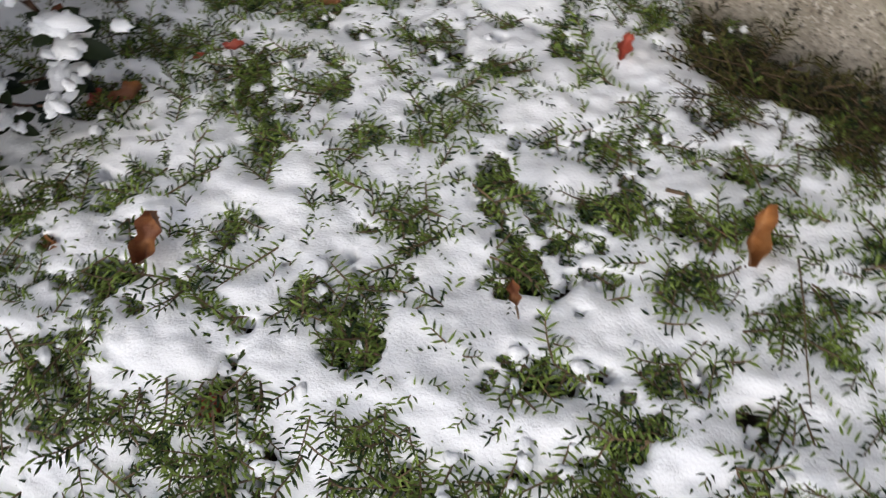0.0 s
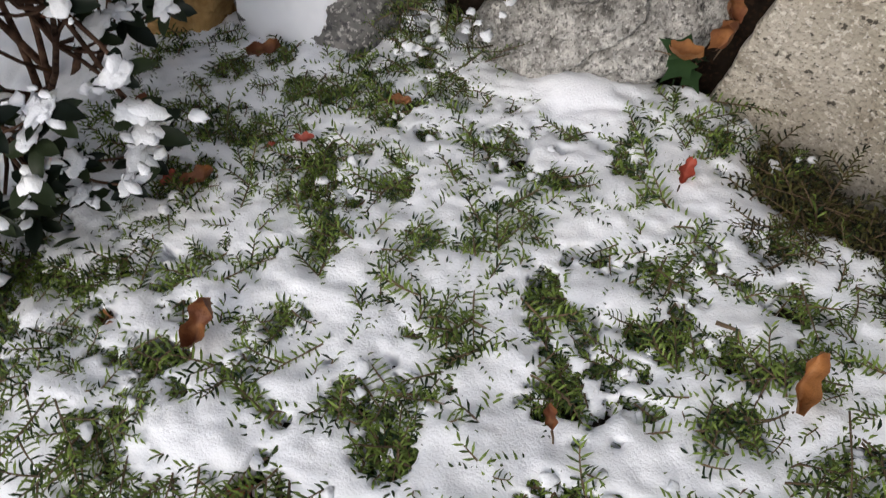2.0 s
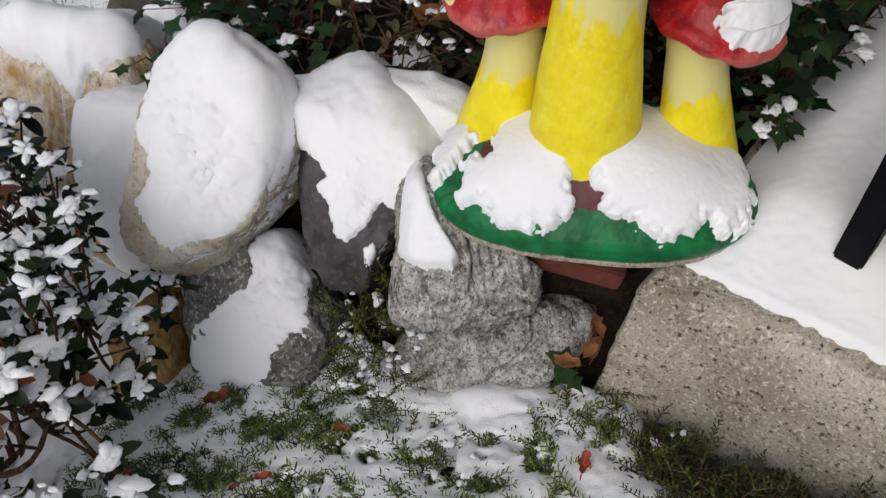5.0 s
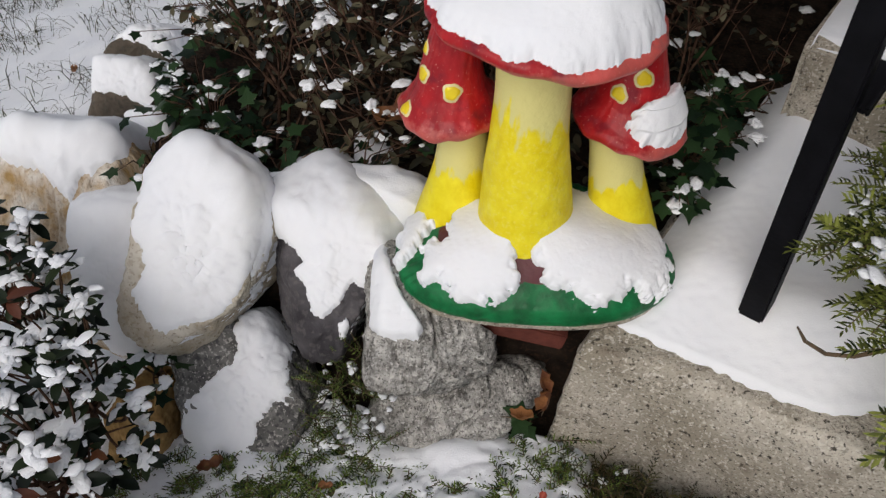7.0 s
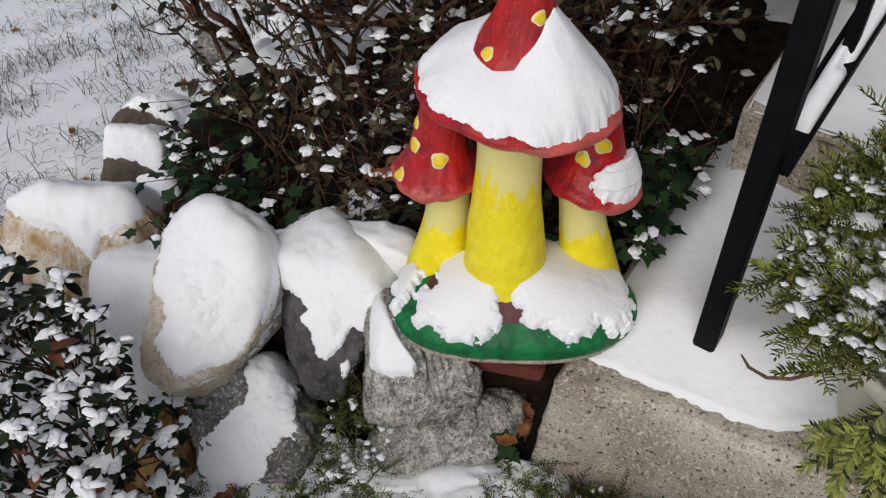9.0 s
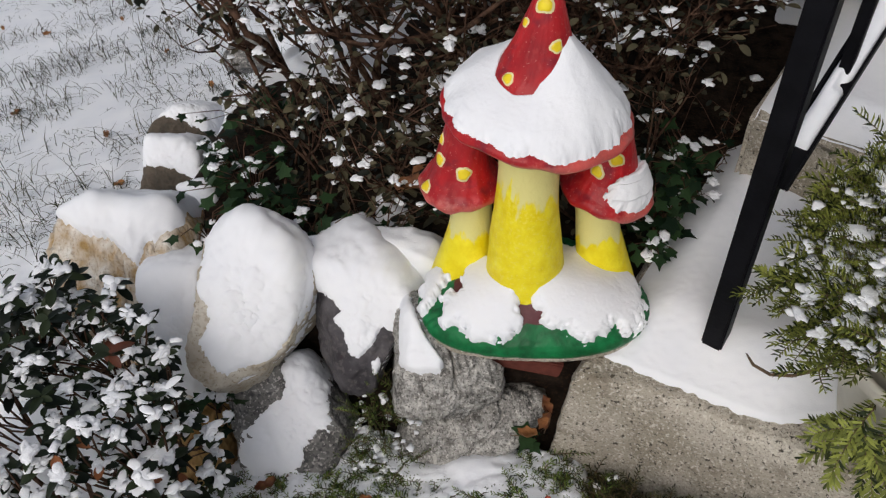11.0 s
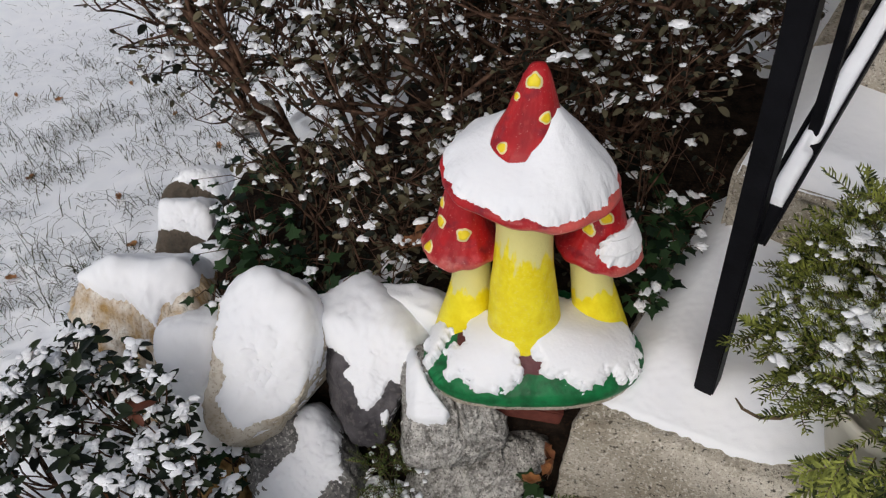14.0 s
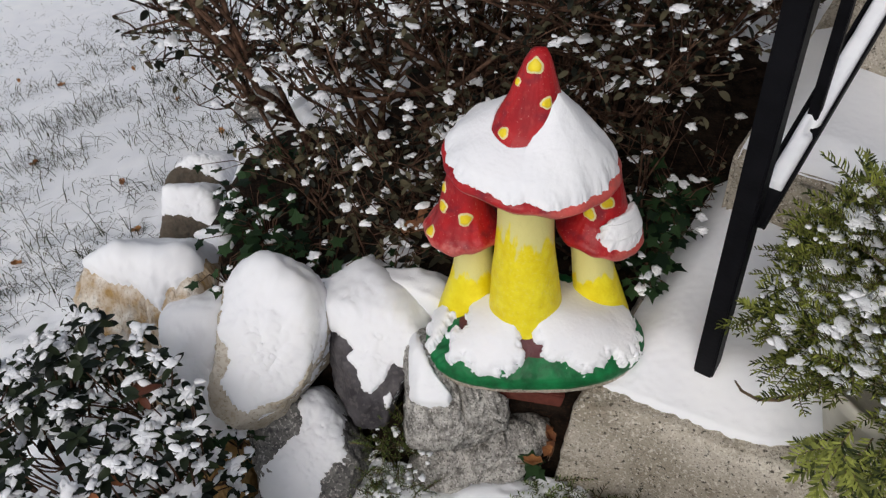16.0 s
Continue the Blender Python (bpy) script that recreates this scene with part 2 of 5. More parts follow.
DEAD_RED = material("dry_red_leaf", (0.16, 0.02, 0.014), (0.36, 0.07, 0.04), 60, 0.6, 0.6, 120, object_random=0.3)
CERAMIC = material("cream_planter", (0.55, 0.52, 0.44), (0.70, 0.67, 0.58), 10, 0.55, 0.3, 60)
RED = material("red_enamel_paint", (0.27, 0.006, 0.012), (0.56, 0.014, 0.018), 22, 0.38, 0.6, 70, fine=(0.62, 0.10, 0.08), fine_mix=0.16, stretch=(1, 1, 0.5), spec=0.35)
YELLOW = material("yellow_spot_paint", (0.80, 0.56, 0.0), (0.90, 0.72, 0.02), 30, 0.4, 0.3, 120)
CREAM = material("cream_ring_paint", (0.72, 0.62, 0.28), (0.82, 0.74, 0.42), 30, 0.5, 0.3, 120)


speckled(RED, (0.13, 0.012, 0.028), 30, 0.56, 0.68, 0.55)
rim_worn(RED, 0.004, 0.026, (0.80, 0.30, 0.24), 0.30)
speckled(RED, (0.82, 0.46, 0.38), 260, 0.67, 0.70, 0.4)


def banded(name, low, high, edge, soft, axis="Z", wear=None):
    """Brushed paint in two colours that meet in a ragged line across the object's height."""
    m = material(name, low[0], low[1], 45, 0.42, 0.5, 90, fine=wear or low[1], fine_mix=0.16, spec=0.3)
    n, l = m.node_tree.nodes, m.node_tree.links
    b = n["Principled BSDF"]
    tex = n.new("ShaderNodeTexCoord")
    sep = n.new("ShaderNodeSeparateXYZ")
    l.new(tex.outputs["Object"], sep.inputs[0])
    mp = n.new("ShaderNodeMapping")
    mp.inputs["Scale"].default_value = (1, 1, 0.22)
    l.new(tex.outputs["Object"], mp.inputs[0])
    rag = n.new("ShaderNodeTexNoise")
    rag.inputs["Scale"].default_value, rag.inputs["Detail"].default_value = 42, 5
    l.new(mp.outputs[0], rag.inputs["Vector"])
    add = n.new("ShaderNodeMath")
    add.operation = "MULTIPLY_ADD"
    l.new(rag.outputs[0], add.inputs[0])
    add.inputs[1].default_value = soft
    l.new(sep.outputs[axis], add.inputs[2])
    cut = n.new("ShaderNodeMapRange")
    cut.inputs["From Min"].default_value, cut.inputs["From Max"].default_value = edge + soft * 0.47, edge + soft * 0.53
    l.new(add.outputs[0], cut.inputs["Value"])
    mix = n.new("ShaderNodeMix")
    mix.data_type = "RGBA"
    l.new(cut.outputs[0], mix.inputs["Factor"])
    l.new(b.inputs["Base Color"].links[0].from_socket, mix.inputs["A"])
    mix.inputs["B"].default_value = (*high, 1)
    l.new(mix.outputs["Result"], b.inputs["Base Color"])
    return m


STEM_PAINT = banded("yellow_paint_over_cream", ((0.80, 0.64, 0.0), (0.92, 0.80, 0.03)), (0.76, 0.70, 0.27), 0.250, 0.20, wear=(0.86, 0.80, 0.35))
STEM_PAINT_SMALL = banded("yellow_paint_over_cream_small", ((0.80, 0.64, 0.0), (0.92, 0.80, 0.03)), (0.76, 0.70, 0.27), 0.112, 0.09)
BASE_PAINT = banded("grass_green_and_earth_paint", ((0.003, 0.08, 0.022), (0.008, 0.20, 0.06)), (0.11, 0.03, 0.035), 0.068, 0.020)


# ---- the lie of the land ----
WALL_LINE = [(1.6, 0.40), (0.42, 0.72), (0.10, 0.76), (-0.10, 0.84), (-0.28, 0.86), (-0.44, 0.96), (-0.53, 1.18), (-0.50, 1.42), (-0.36, 1.75), (-0.1, 2.6), (0.1, 4.0)]


def inside_bed(x, y):
    """Signed distance to the line of wall stones, positive in the raised bed behind it."""
    p = np.stack([x, y], 1)
    best, sign = np.full(len(x), 1e9), np.ones(len(x))
    for a, b in zip(WALL_LINE[:-1], WALL_LINE[1:]):
        a, b = np.array(a), np.array(b)
        d = b - a
        t = np.clip(((p - a) @ d) / (d @ d), 0, 1)
        off = p - a - t[:, None] * d
        far = np.linalg.norm(off, axis=1)
        side = d[0] * off[:, 1] - d[1] * off[:, 0]
        near = far < best - 1e-9
        best = np.where(near, far, best)
        sign = np.where(near, np.where(side < 0, 1.0, -1.0), sign)
    return best * sign


def land(x, y):
    """Height of the soil."""
    x, y = np.atleast_1d(np.asarray(x, float)), np.atleast_1d(np.asarray(y, float))
    front = 0.12 - 0.36 * (np.clip(y, 0.12, 0.7) - 0.2) + 0.14 * (np.clip(x, -0.5, 0.8) - 0.1) - 0.12 * np.clip(0.12 - y, 0, 1.5)
    away = np.hypot(x + 0.6, y - 1.0)
    lawn = -0.15 - 0.2 * np.minimum(away, 3.2)
    t = smooth(-0.34, -0.80, x)
    low = front * (1 - t) + lawn * t
    bed = 0.185 - 0.05 * smooth(1.4, 3.0, y)
    edge = np.interp(x, [0.2, 0.395, 0.64, 1.3], [0.655, 0.652, 0.55, 0.18])
    low = low - (0.03 + 0.13 * smooth(0.30, 0.5, x)) * smooth(0.17, 0.02, edge - y) * smooth(0.22, 0.36, x)
    s = smooth(-0.05, 0.05, inside_bed(x, y))
    return low * (1 - s) + bed * s


def snow_depth(x, y):
    """Depth of the snow on the soil; below zero where it is bare."""
    p = np.stack([x, y, np.zeros_like(x)], 1)
    ins = inside_bed(x, y)
    lawn = 0.022 + 0.014 * fnoise(p, 18, 3, 2) + 0.012 * fnoise(p, 4, 5, 2)
    q = p * [1.0, 1.35, 1.0]
    lump = fnoise(q, 23, 11, 3)
    deep = fnoise(p, 8, 15, 2)
    hole = lump + 0.50 * fnoise(p, 58, 8, 3) + 0.18 * deep + 0.22 * smooth(0.14, 0.02, y) * smooth(0.12, -0.08, x)
    yew = 0.036 + 0.014 * lump + 0.006 * deep + 0.0022 * fnoise(p, 120, 18, 2) - 0.06 * smooth(-0.24, -0.31, hole)
    drift = smooth(0.12, -0.02, np.hypot((x - 0.125) * 0.60, y - 0.610) + 0.030 * lump)
    yew = np.maximum(yew, 0.066 * drift + 0.006 * lump - 0.004)
    bare_strip = smooth(0.20, 0.12, np.interp(x, [0.2, 0.395, 0.64, 1.3], [0.655, 0.652, 0.55, 0.18]) - y) * smooth(0.30, 0.38, x)
    yew = yew - 0.07 * bare_strip
    clear = smooth(-0.30, -0.40, x) * 0.9
    yew = yew * (1 - clear) + (0.034 + 0.012 * lump) * clear
    t = smooth(-0.40, -0.62, x)
    low = yew * (1 - t) + lawn * t
    under = smooth(0.62, 0.38, np.hypot((x - 0.44) * 0.9, (y - 1.42) * 0.8))
    bed = 0.020 + 0.030 * fnoise(p, 7, 21, 3) + 0.010 * fnoise(p, 30, 23, 2) - 0.06 * under
    bed = bed - 0.05 * smooth(0.14, 0.06, np.hypot((x + 0.24) * 0.6, y - 1.04))
    bed = bed + 0.085 * smooth(1.03, 0.93, y) * smooth(0.16, 0.04, x)
    bed = bed - 0.08 * smooth(0.26, 0.16, np.hypot(x + 0.30, (y - 1.25) * 0.8))
    s = smooth(0.0, 0.08, ins)
    gap = smooth(0.09, 0.05, np.abs(ins + 0.01)) * smooth(-0.36, -0.30, x) * smooth(0.50, 0.36, x)
    near = smooth(3.2, 1.7, np.hypot(x, (y - 1.2) * 0.8))
    return (low * (1 - s) + bed * s - 0.10 * gap) * near + (0.06 + 0.012 * fnoise(p, 1.5, 33, 2)) * (1 - near)


def axis_steps(lo, hi, step, out):
    """Even fine steps from lo to hi, then ever longer ones out to -out and out."""
    mid = list(np.arange(lo, hi + step / 2, step))
    a, d = mid[-1], step
    while a < out:
        d *= 1.09
        a += d
        mid.append(a)
    a, d = mid[0], step
    while a > -out:
        d *= 1.09
        a -= d
        mid.insert(0, a)
    return np.array(mid)


def ground_sheet(name, step, height, mat):
    xs, ys = axis_steps(-0.95, 0.8, step, 60), axis_steps(-0.2, 1.5, step, 60)
    gx, gy = np.meshgrid(xs, ys)
    x, y = gx.ravel(), gy.ravel()
    verts = np.stack([x, y, height(x, y)], 1)
    nx = len(xs)
    faces = [(j * nx + i, j * nx + i + 1, (j + 1) * nx + i + 1, (j + 1) * nx + i) for j in range(len(ys) - 1) for i in range(nx - 1)]
    return new(name, mesh(name, verts, faces, mat))


ground = ground_sheet("ground", 0.02, land, SOIL)
tagged(ground, "dark brown garden soil under the snow", "ground", kind="structure")
snow_cover = ground_sheet("snow_cover", 0.004, lambda x, y: land(x, y) + snow_depth(x, y), SNOW)
tagged(snow_cover, "thin fresh white snow lying on bed and lawn", "snow", kind="stuff")


def ground_z(x, y):
    a, b = np.array([x], float), np.array([y], float)
    return float(land(a, b)[0] + max(0.0, snow_depth(a, b)[0]))


# ---- unseen wall, added beyond the steps to block sky light from them ----
bm = bmesh.new()
bmesh.ops.create_cube(bm, size=1.0, matrix=Matrix.Diagonal((7.0, 0.3, 6.0, 1)))
bmesh.ops.bevel(bm, geom=bm.edges[:], offset=0.01, segments=1, affect="EDGES")
shade_wall = new("shade_wall", from_bm("shade_wall", bm, PLASTER))
shade_wall.matrix_world = pose(2.74, 1.53, 2.6, 0, 0, -31)
tagged(shade_wall, "plain grey unseen wall added to shade the steps", "wall", kind="structure")


# ---- stones and their snow ----
SLOPE = np.array((0.0, 0.714, 0.70))
OUT = np.array((0.0, -0.70, 0.714))


def vert_normals(v, f):
    t = np.array([q[:3] for q in f])
    n = np.cross(v[t[:, 1]] - v[t[:, 0]], v[t[:, 2]] - v[t[:, 0]])
    out = np.zeros_like(v)
    for k in range(3):
        np.add.at(out, t[:, k], n)
    return out / np.maximum(np.linalg.norm(out, axis=1), 1e-12)[:, None]


def within(a, b, corners):
    """Signed distance into a polygon: positive inside."""
    best, odd = np.full(len(a), 1e9), np.zeros(len(a), bool)
    for (x0, y0), (x1, y1) in zip(corners, corners[1:] + corners[:1]):
        t = np.clip(((a - x0) * (x1 - x0) + (b - y0) * (y1 - y0)) / ((x1 - x0) ** 2 + (y1 - y0) ** 2), 0, 1)
        best = np.minimum(best, np.hypot(a - x0 - t * (x1 - x0), b - y0 - t * (y1 - y0)))
        odd ^= ((y0 > b) != (y1 > b)) & (a < x0 + (b - y0) * (x1 - x0) / (y1 - y0 + 1e-9))
    return np.where(odd, best, -best)


def hull(points):
    """Convex outline of points in a plane, anticlockwise."""
    pts = sorted(points)
    halves = []
    for run in (pts, pts[::-1]):
        line = []
        for p in run:
            while len(line) > 1 and (line[-1][0] - line[-2][0]) * (p[1] - line[-2][1]) - (line[-1][1] - line[-2][1]) * (p[0] - line[-2][0]) <= 0:
                line.pop()
            line.append(p)
        halves.append(line[:-1])
    return halves[0] + halves[1]


def stone_shape(place, outline, front, back, seed, rough, layers, sharp, level, planes=()):
    """A broken stone: flat faces met by an outline across the wall's slope, a front and a back, then chipped.
    layers: direction, spacing and depth of bedding ledges."""
    v, f = ico(level)
    c = np.array(place, float)
    mid = np.array((c[0], c @ SLOPE))
    rs = random.Random(seed)
    sides = []
    ring = hull(outline)
    for (x0, y0), (x1, y1) in zip(ring, ring[1:] + ring[:1]):
        n = np.array((y1 - y0, x0 - x1))
        n /= np.linalg.norm(n)
        lean = rs.uniform(-0.05, 0.30)
        n3 = np.array((n[0], 0, 0)) + n[1] * SLOPE
        d = max(0.02, float(np.array((x0, y0)) @ n - mid @ n))
        sides.append((n3 + lean * OUT, d * (1 + 0.25 * max(0, lean))))
    sides += [(OUT, front), (-OUT, back)]
    for _ in range(9):
        n = OUT + np.array([rs.gauss(0, 0.55) for _ in range(3)])
        n /= np.linalg.norm(n)
        reach = max((a - mid[0]) * n[0] + (b - mid[1]) * (n @ SLOPE) for a, b in ring) + front * (n @ OUT)
        sides.append((n, reach * rs.uniform(0.72, 0.92)))
    for n, d in planes:
        n = np.array(n, float)
        sides.append((n / np.linalg.norm(n), d))
    total = sum(np.maximum(0, v @ n / d) ** sharp for n, d in sides)
    p = v * (total ** (-1.0 / sharp))[:, None] + c
    h = rough * (1.6 * fnoise(p, 9, seed + 1, 2) + fnoise(p, 16, seed, 3) + 0.55 * fnoise(p, 48, seed + 3, 3) - 1.3 * np.abs(fnoise(p, 26, seed + 6, 3)) + 0.3 * fnoise(p, 130, seed + 8, 2))
    if layers:
        way, gap, deep = layers
        way = np.array(way, float) / np.linalg.norm(way)
        q = p @ way / gap + 0.35 * fnoise(p, 14, seed + 7, 3)
        saw = q - np.floor(q)
        step = np.sin(np.floor(q) * 12.9 + seed) * 0.6
        h = h + deep * (smooth(0.0, 0.12, saw) * (1 - 0.5 * saw) + step - 0.5)
        q2 = q * 3.7
        h = h + 0.25 * deep * (np.abs((q2 - np.floor(q2)) - 0.5) * 2 - 0.5)
    return p + v * h[:, None], f


def stone(name, label, mat, place, outline, front=0.05, back=0.09, seed=1, rough=0.007, layers=None, snow=None, depth=0.02, sharp=20, planes=(), ragged=0.008):
    """A stone and, where it carries snow, a heap that fills the given outline on its upper faces."""
    v, f = stone_shape(place, outline, front, back, seed, rough, layers, sharp, 6, planes)
    base = np.array((place[0], place[1], v[:, 2].min()))
    ob = new(name, mesh(name, v - base, f, mat))
    ob.location = base
    tagged(ob, label, "stone", "wall stones")
    for k, edge in enumerate(snow or ()):
        low = 0.3 if layers else 0.6
        p, f2 = stone_shape(place, outline, front, back, seed, rough * low, None, sharp * 0.7, 6, planes)
        n = vert_normals(p, f2)
        inside = within(p[:, 0], p @ SLOPE, edge) + ragged * (1.2 * fnoise(p, 38, seed + 9, 3) + 0.8 * fnoise(p, 110, seed + 12, 3))
        inside = np.minimum(inside, 0.05 * (n[:, 2] + 0.45 + 0.9 * np.maximum(0, n @ OUT)))
        lip = np.clip(inside / 0.008, 0, 1)
        lip = np.sqrt(1 - (1 - lip) ** 2)
        full = 0.22 * lip + 0.78 * smooth(0.0, 0.055, inside)
        wave = 1 + 0.50 * fnoise(p, 15, seed + 5, 2) + 0.22 * fnoise(p, 46, seed + 6, 3)
        h = np.where(inside > 0, 0.0055 + (layers[2] * 0.6 if layers else 0.0) * lip + depth * full * wave, -0.012 - (1.6 * layers[2] if layers else 0.0)) + 0.0009 * fnoise(p, 170, seed + 2, 2)
        way = 0.3 * n + 0.7 * np.array((0, 0, 1.0))
        heap = new("snow_heap", mesh("snow_heap", p + way * h[:, None] - base, f2, SNOW_SOFT))
        heap.location = base
        tagged(heap, "white snow lying on a " + " ".join(label.split(" with ")[0].split()[:5]), "snow", "snow heaps")
    return ob


stone("granite_rock", "light grey layered granite stone under the mushroom ornament", GRANITE_LIGHT, (0.088, 0.722, 0.198),
      [(0.003, 0.56), (0.002, 0.632), (0.007, 0.715), (0.036, 0.735), (0.105, 0.695), (0.205, 0.617), (0.188, 0.577), (0.10, 0.548), (0.03, 0.546)], 0.045, 0.08, 4, 0.009,
      ((0.70, -0.35, 0.62), 0.036, 0.026), [[(0.000, 0.74), (0.022, 0.745), (0.034, 0.715), (0.058, 0.674), (0.083, 0.640), (0.076, 0.624), (0.045, 0.619), (0.006, 0.628)]], 0.010, 22, ragged=0.003)
stone("granite_slab", "light grey granite slab resting on the bed", GRANITE_LIGHT, (0.128, 0.680, 0.022),
      [(-0.012, 0.45), (-0.007, 0.500), (0.037, 0.530), (0.133, 0.555), (0.234, 0.588), (0.268, 0.580), (0.261, 0.544), (0.231, 0.490), (0.183, 0.455), (0.096, 0.43)], 0.05, 0.09, 8, 0.009,
      ((-0.45, -0.35, 0.85), 0.030, 0.016), sharp=22)
stone("dark_stone", "dark grey angular stone with snow on top", SLATE, (-0.065, 0.790, 0.165),
      [(-0.171, 0.764), (-0.172, 0.83), (-0.10, 0.862), (0.0, 0.822), (0.045, 0.772), (0.006, 0.690), (-0.016, 0.637), (-0.052, 0.572), (-0.104, 0.568), (-0.145, 0.634)], 0.055, 0.10, 12, 0.009, None,
      [[(-0.185, 0.765), (-0.185, 0.90), (-0.09, 0.92), (0.0, 0.85), (0.058, 0.772), (0.040, 0.742), (0.008, 0.713), (-0.005, 0.680), (-0.030, 0.694), (-0.047, 0.666), (-0.070, 0.638), (-0.090, 0.648), (-0.100, 0.683), (-0.118, 0.704), (-0.104, 0.722), (-0.132, 0.749)],
       [(-0.052, 0.630), (-0.040, 0.634), (-0.034, 0.622), (-0.042, 0.606), (-0.050, 0.616)]], 0.017, 24, ragged=0.006)
stone("pale_stone", "large pale cream stone mostly hidden under snow", LIMESTONE, (-0.272, 0.795, 0.205),
      [(-0.352, 0.855), (-0.318, 0.888), (-0.251, 0.888), (-0.198, 0.853), (-0.169, 0.811), (-0.170, 0.722), (-0.183, 0.680), (-0.242, 0.613), (-0.308, 0.576), (-0.346, 0.580), (-0.385, 0.623), (-0.378, 0.723)], 0.06, 0.10, 17, 0.010, None,
      [[(-0.350, 0.854), (-0.33, 0.95), (-0.24, 0.95), (-0.15, 0.88), (-0.14, 0.816), (-0.150, 0.72), (-0.172, 0.690), (-0.208, 0.650), (-0.252, 0.622), (-0.305, 0.603), (-0.332, 0.625), (-0.350, 0.665), (-0.330, 0.705), (-0.352, 0.762)]], 0.018, 18)
stone("layered_stone", "big upright tan and white layered stone with a snow cap", QUARTZ, (-0.565, 0.93, 0.13),
      [(-0.75, 0.80), (-0.74, 0.885), (-0.645, 0.912), (-0.462, 0.895), (-0.442, 0.857), (-0.450, 0.800), (-0.490, 0.690), (-0.505, 0.560), (-0.58, 0.560), (-0.68, 0.70)], 0.055, 0.11, 23, 0.010,
      ((0.9, -0.2, 0.25), 0.055, 0.018), [[(-0.77, 0.90), (-0.72, 1.0), (-0.45, 1.0), (-0.425, 0.90), (-0.424, 0.866), (-0.464, 0.848), (-0.505, 0.829), (-0.520, 0.785), (-0.551, 0.810), (-0.583, 0.846), (-0.635, 0.850), (-0.656, 0.872)]], 0.022, 18)
stone("round_granite_stone", "rounded dark speckled granite stone half covered by snow", GRANITE, (-0.213, 0.705, 0.010),
      [(-0.323, 0.563), (-0.235, 0.622), (-0.181, 0.628), (-0.140, 0.577), (-0.108, 0.524), (-0.124, 0.41), (-0.216, 0.36), (-0.315, 0.39)], 0.055, 0.09, 31, 0.009, None,
      [[(-0.227, 0.616), (-0.215, 0.66), (-0.170, 0.66), (-0.146, 0.582), (-0.128, 0.501), (-0.172, 0.476), (-0.195, 0.37), (-0.32, 0.37), (-0.298, 0.482), (-0.249, 0.527), (-0.214, 0.566)]], 0.011, 12, ragged=0.010)
stone("buried_stone", "tan stone almost hidden under snow", QUARTZ, (-0.425, 0.82, 0.105),
      [(-0.52, 0.779), (-0.439, 0.812), (-0.375, 0.806), (-0.362, 0.66), (-0.345, 0.564), (-0.408, 0.528), (-0.470, 0.562), (-0.510, 0.652)], 0.035, 0.08, 53, 0.006, None,
      [[(-0.54, 0.80), (-0.44, 0.90), (-0.30, 0.86), (-0.33, 0.60), (-0.37, 0.56), (-0.405, 0.515), (-0.445, 0.545), (-0.475, 0.61), (-0.505, 0.652), (-0.512, 0.72)]], 0.018, 14)
stone("ochre_stone", "small ochre stone at the foot of the wall", TAN_STONE, (-0.385, 0.66, -0.055),
      [(-0.44, 0.36), (-0.445, 0.44), (-0.40, 0.515), (-0.345, 0.50), (-0.332, 0.42), (-0.35, 0.36)], 0.045, 0.05, 37, 0.006, ((0.9, 0.1, 0.3), 0.03, 0.007))
stone("brown_stone", "brown fieldstone with a thick snow cap", BROWN_STONE, (-0.556, 1.250, 0.115),
      [(-0.632, 1.010), (-0.610, 1.058), (-0.478, 1.055), (-0.470, 0.969), (-0.480, 0.88), (-0.627, 0.86)], 0.05, 0.08, 41, 0.007, None,
      [[(-0.65, 0.992), (-0.66, 1.09), (-0.45, 1.10), (-0.43, 1.007), (-0.446, 0.955), (-0.499, 0.975), (-0.546, 0.993), (-0.592, 1.003)]], 0.019, 20)
stone("brown_stone", "dark brown fieldstone with a thick snow cap", BROWN_STONE, (-0.590, 1.455, 0.115),
      [(-0.672, 1.092), (-0.655, 1.128), (-0.609, 1.155), (-0.529, 1.146), (-0.505, 1.068), (-0.52, 1.00), (-0.665, 1.00)], 0.05, 0.07, 43, 0.007, None,
      [[(-0.665, 1.127), (-0.64, 1.22), (-0.50, 1.22), (-0.47, 1.144), (-0.476, 1.075), (-0.511, 1.083), (-0.547, 1.105), (-0.590, 1.127)]], 0.018, 18)
stone("grey_stone", "small grey granite stone with a snow cap", GRANITE, (-0.462, 1.135, 0.175),
      [(-0.520, 0.915), (-0.504, 0.954), (-0.425, 0.960), (-0.410, 0.915), (-0.425, 0.86), (-0.505, 0.86)], 0.035, 0.05, 47, 0.005, None,
      [[(-0.504, 0.945), (-0.51, 0.99), (-0.41, 0.99), (-0.400, 0.933), (-0.410, 0.905), (-0.442, 0.898), (-0.461, 0.903), (-0.482, 0.930)]], 0.013, 18, ragged=0.004)
stone("grey_stone", "dark grey stone lying under the shrub", GRANITE, (-0.46, 1.68, 0.17), [(-0.535, 1.30), (-0.50, 1.36), (-0.42, 1.36), (-0.385, 1.30), (-0.40, 1.27), (-0.52, 1.27)], 0.04, 0.05, 48, 0.006)
stone("reddish_stone", "reddish brown stone lying behind the shrub", BROWN_STONE, (-0.20, 1.86, 0.19), [(-0.285, 1.43), (-0.26, 1.50), (-0.15, 1.52), (-0.115, 1.46), (-0.13, 1.41), (-0.27, 1.40)], 0.06, 0.07, 49, 0.006)


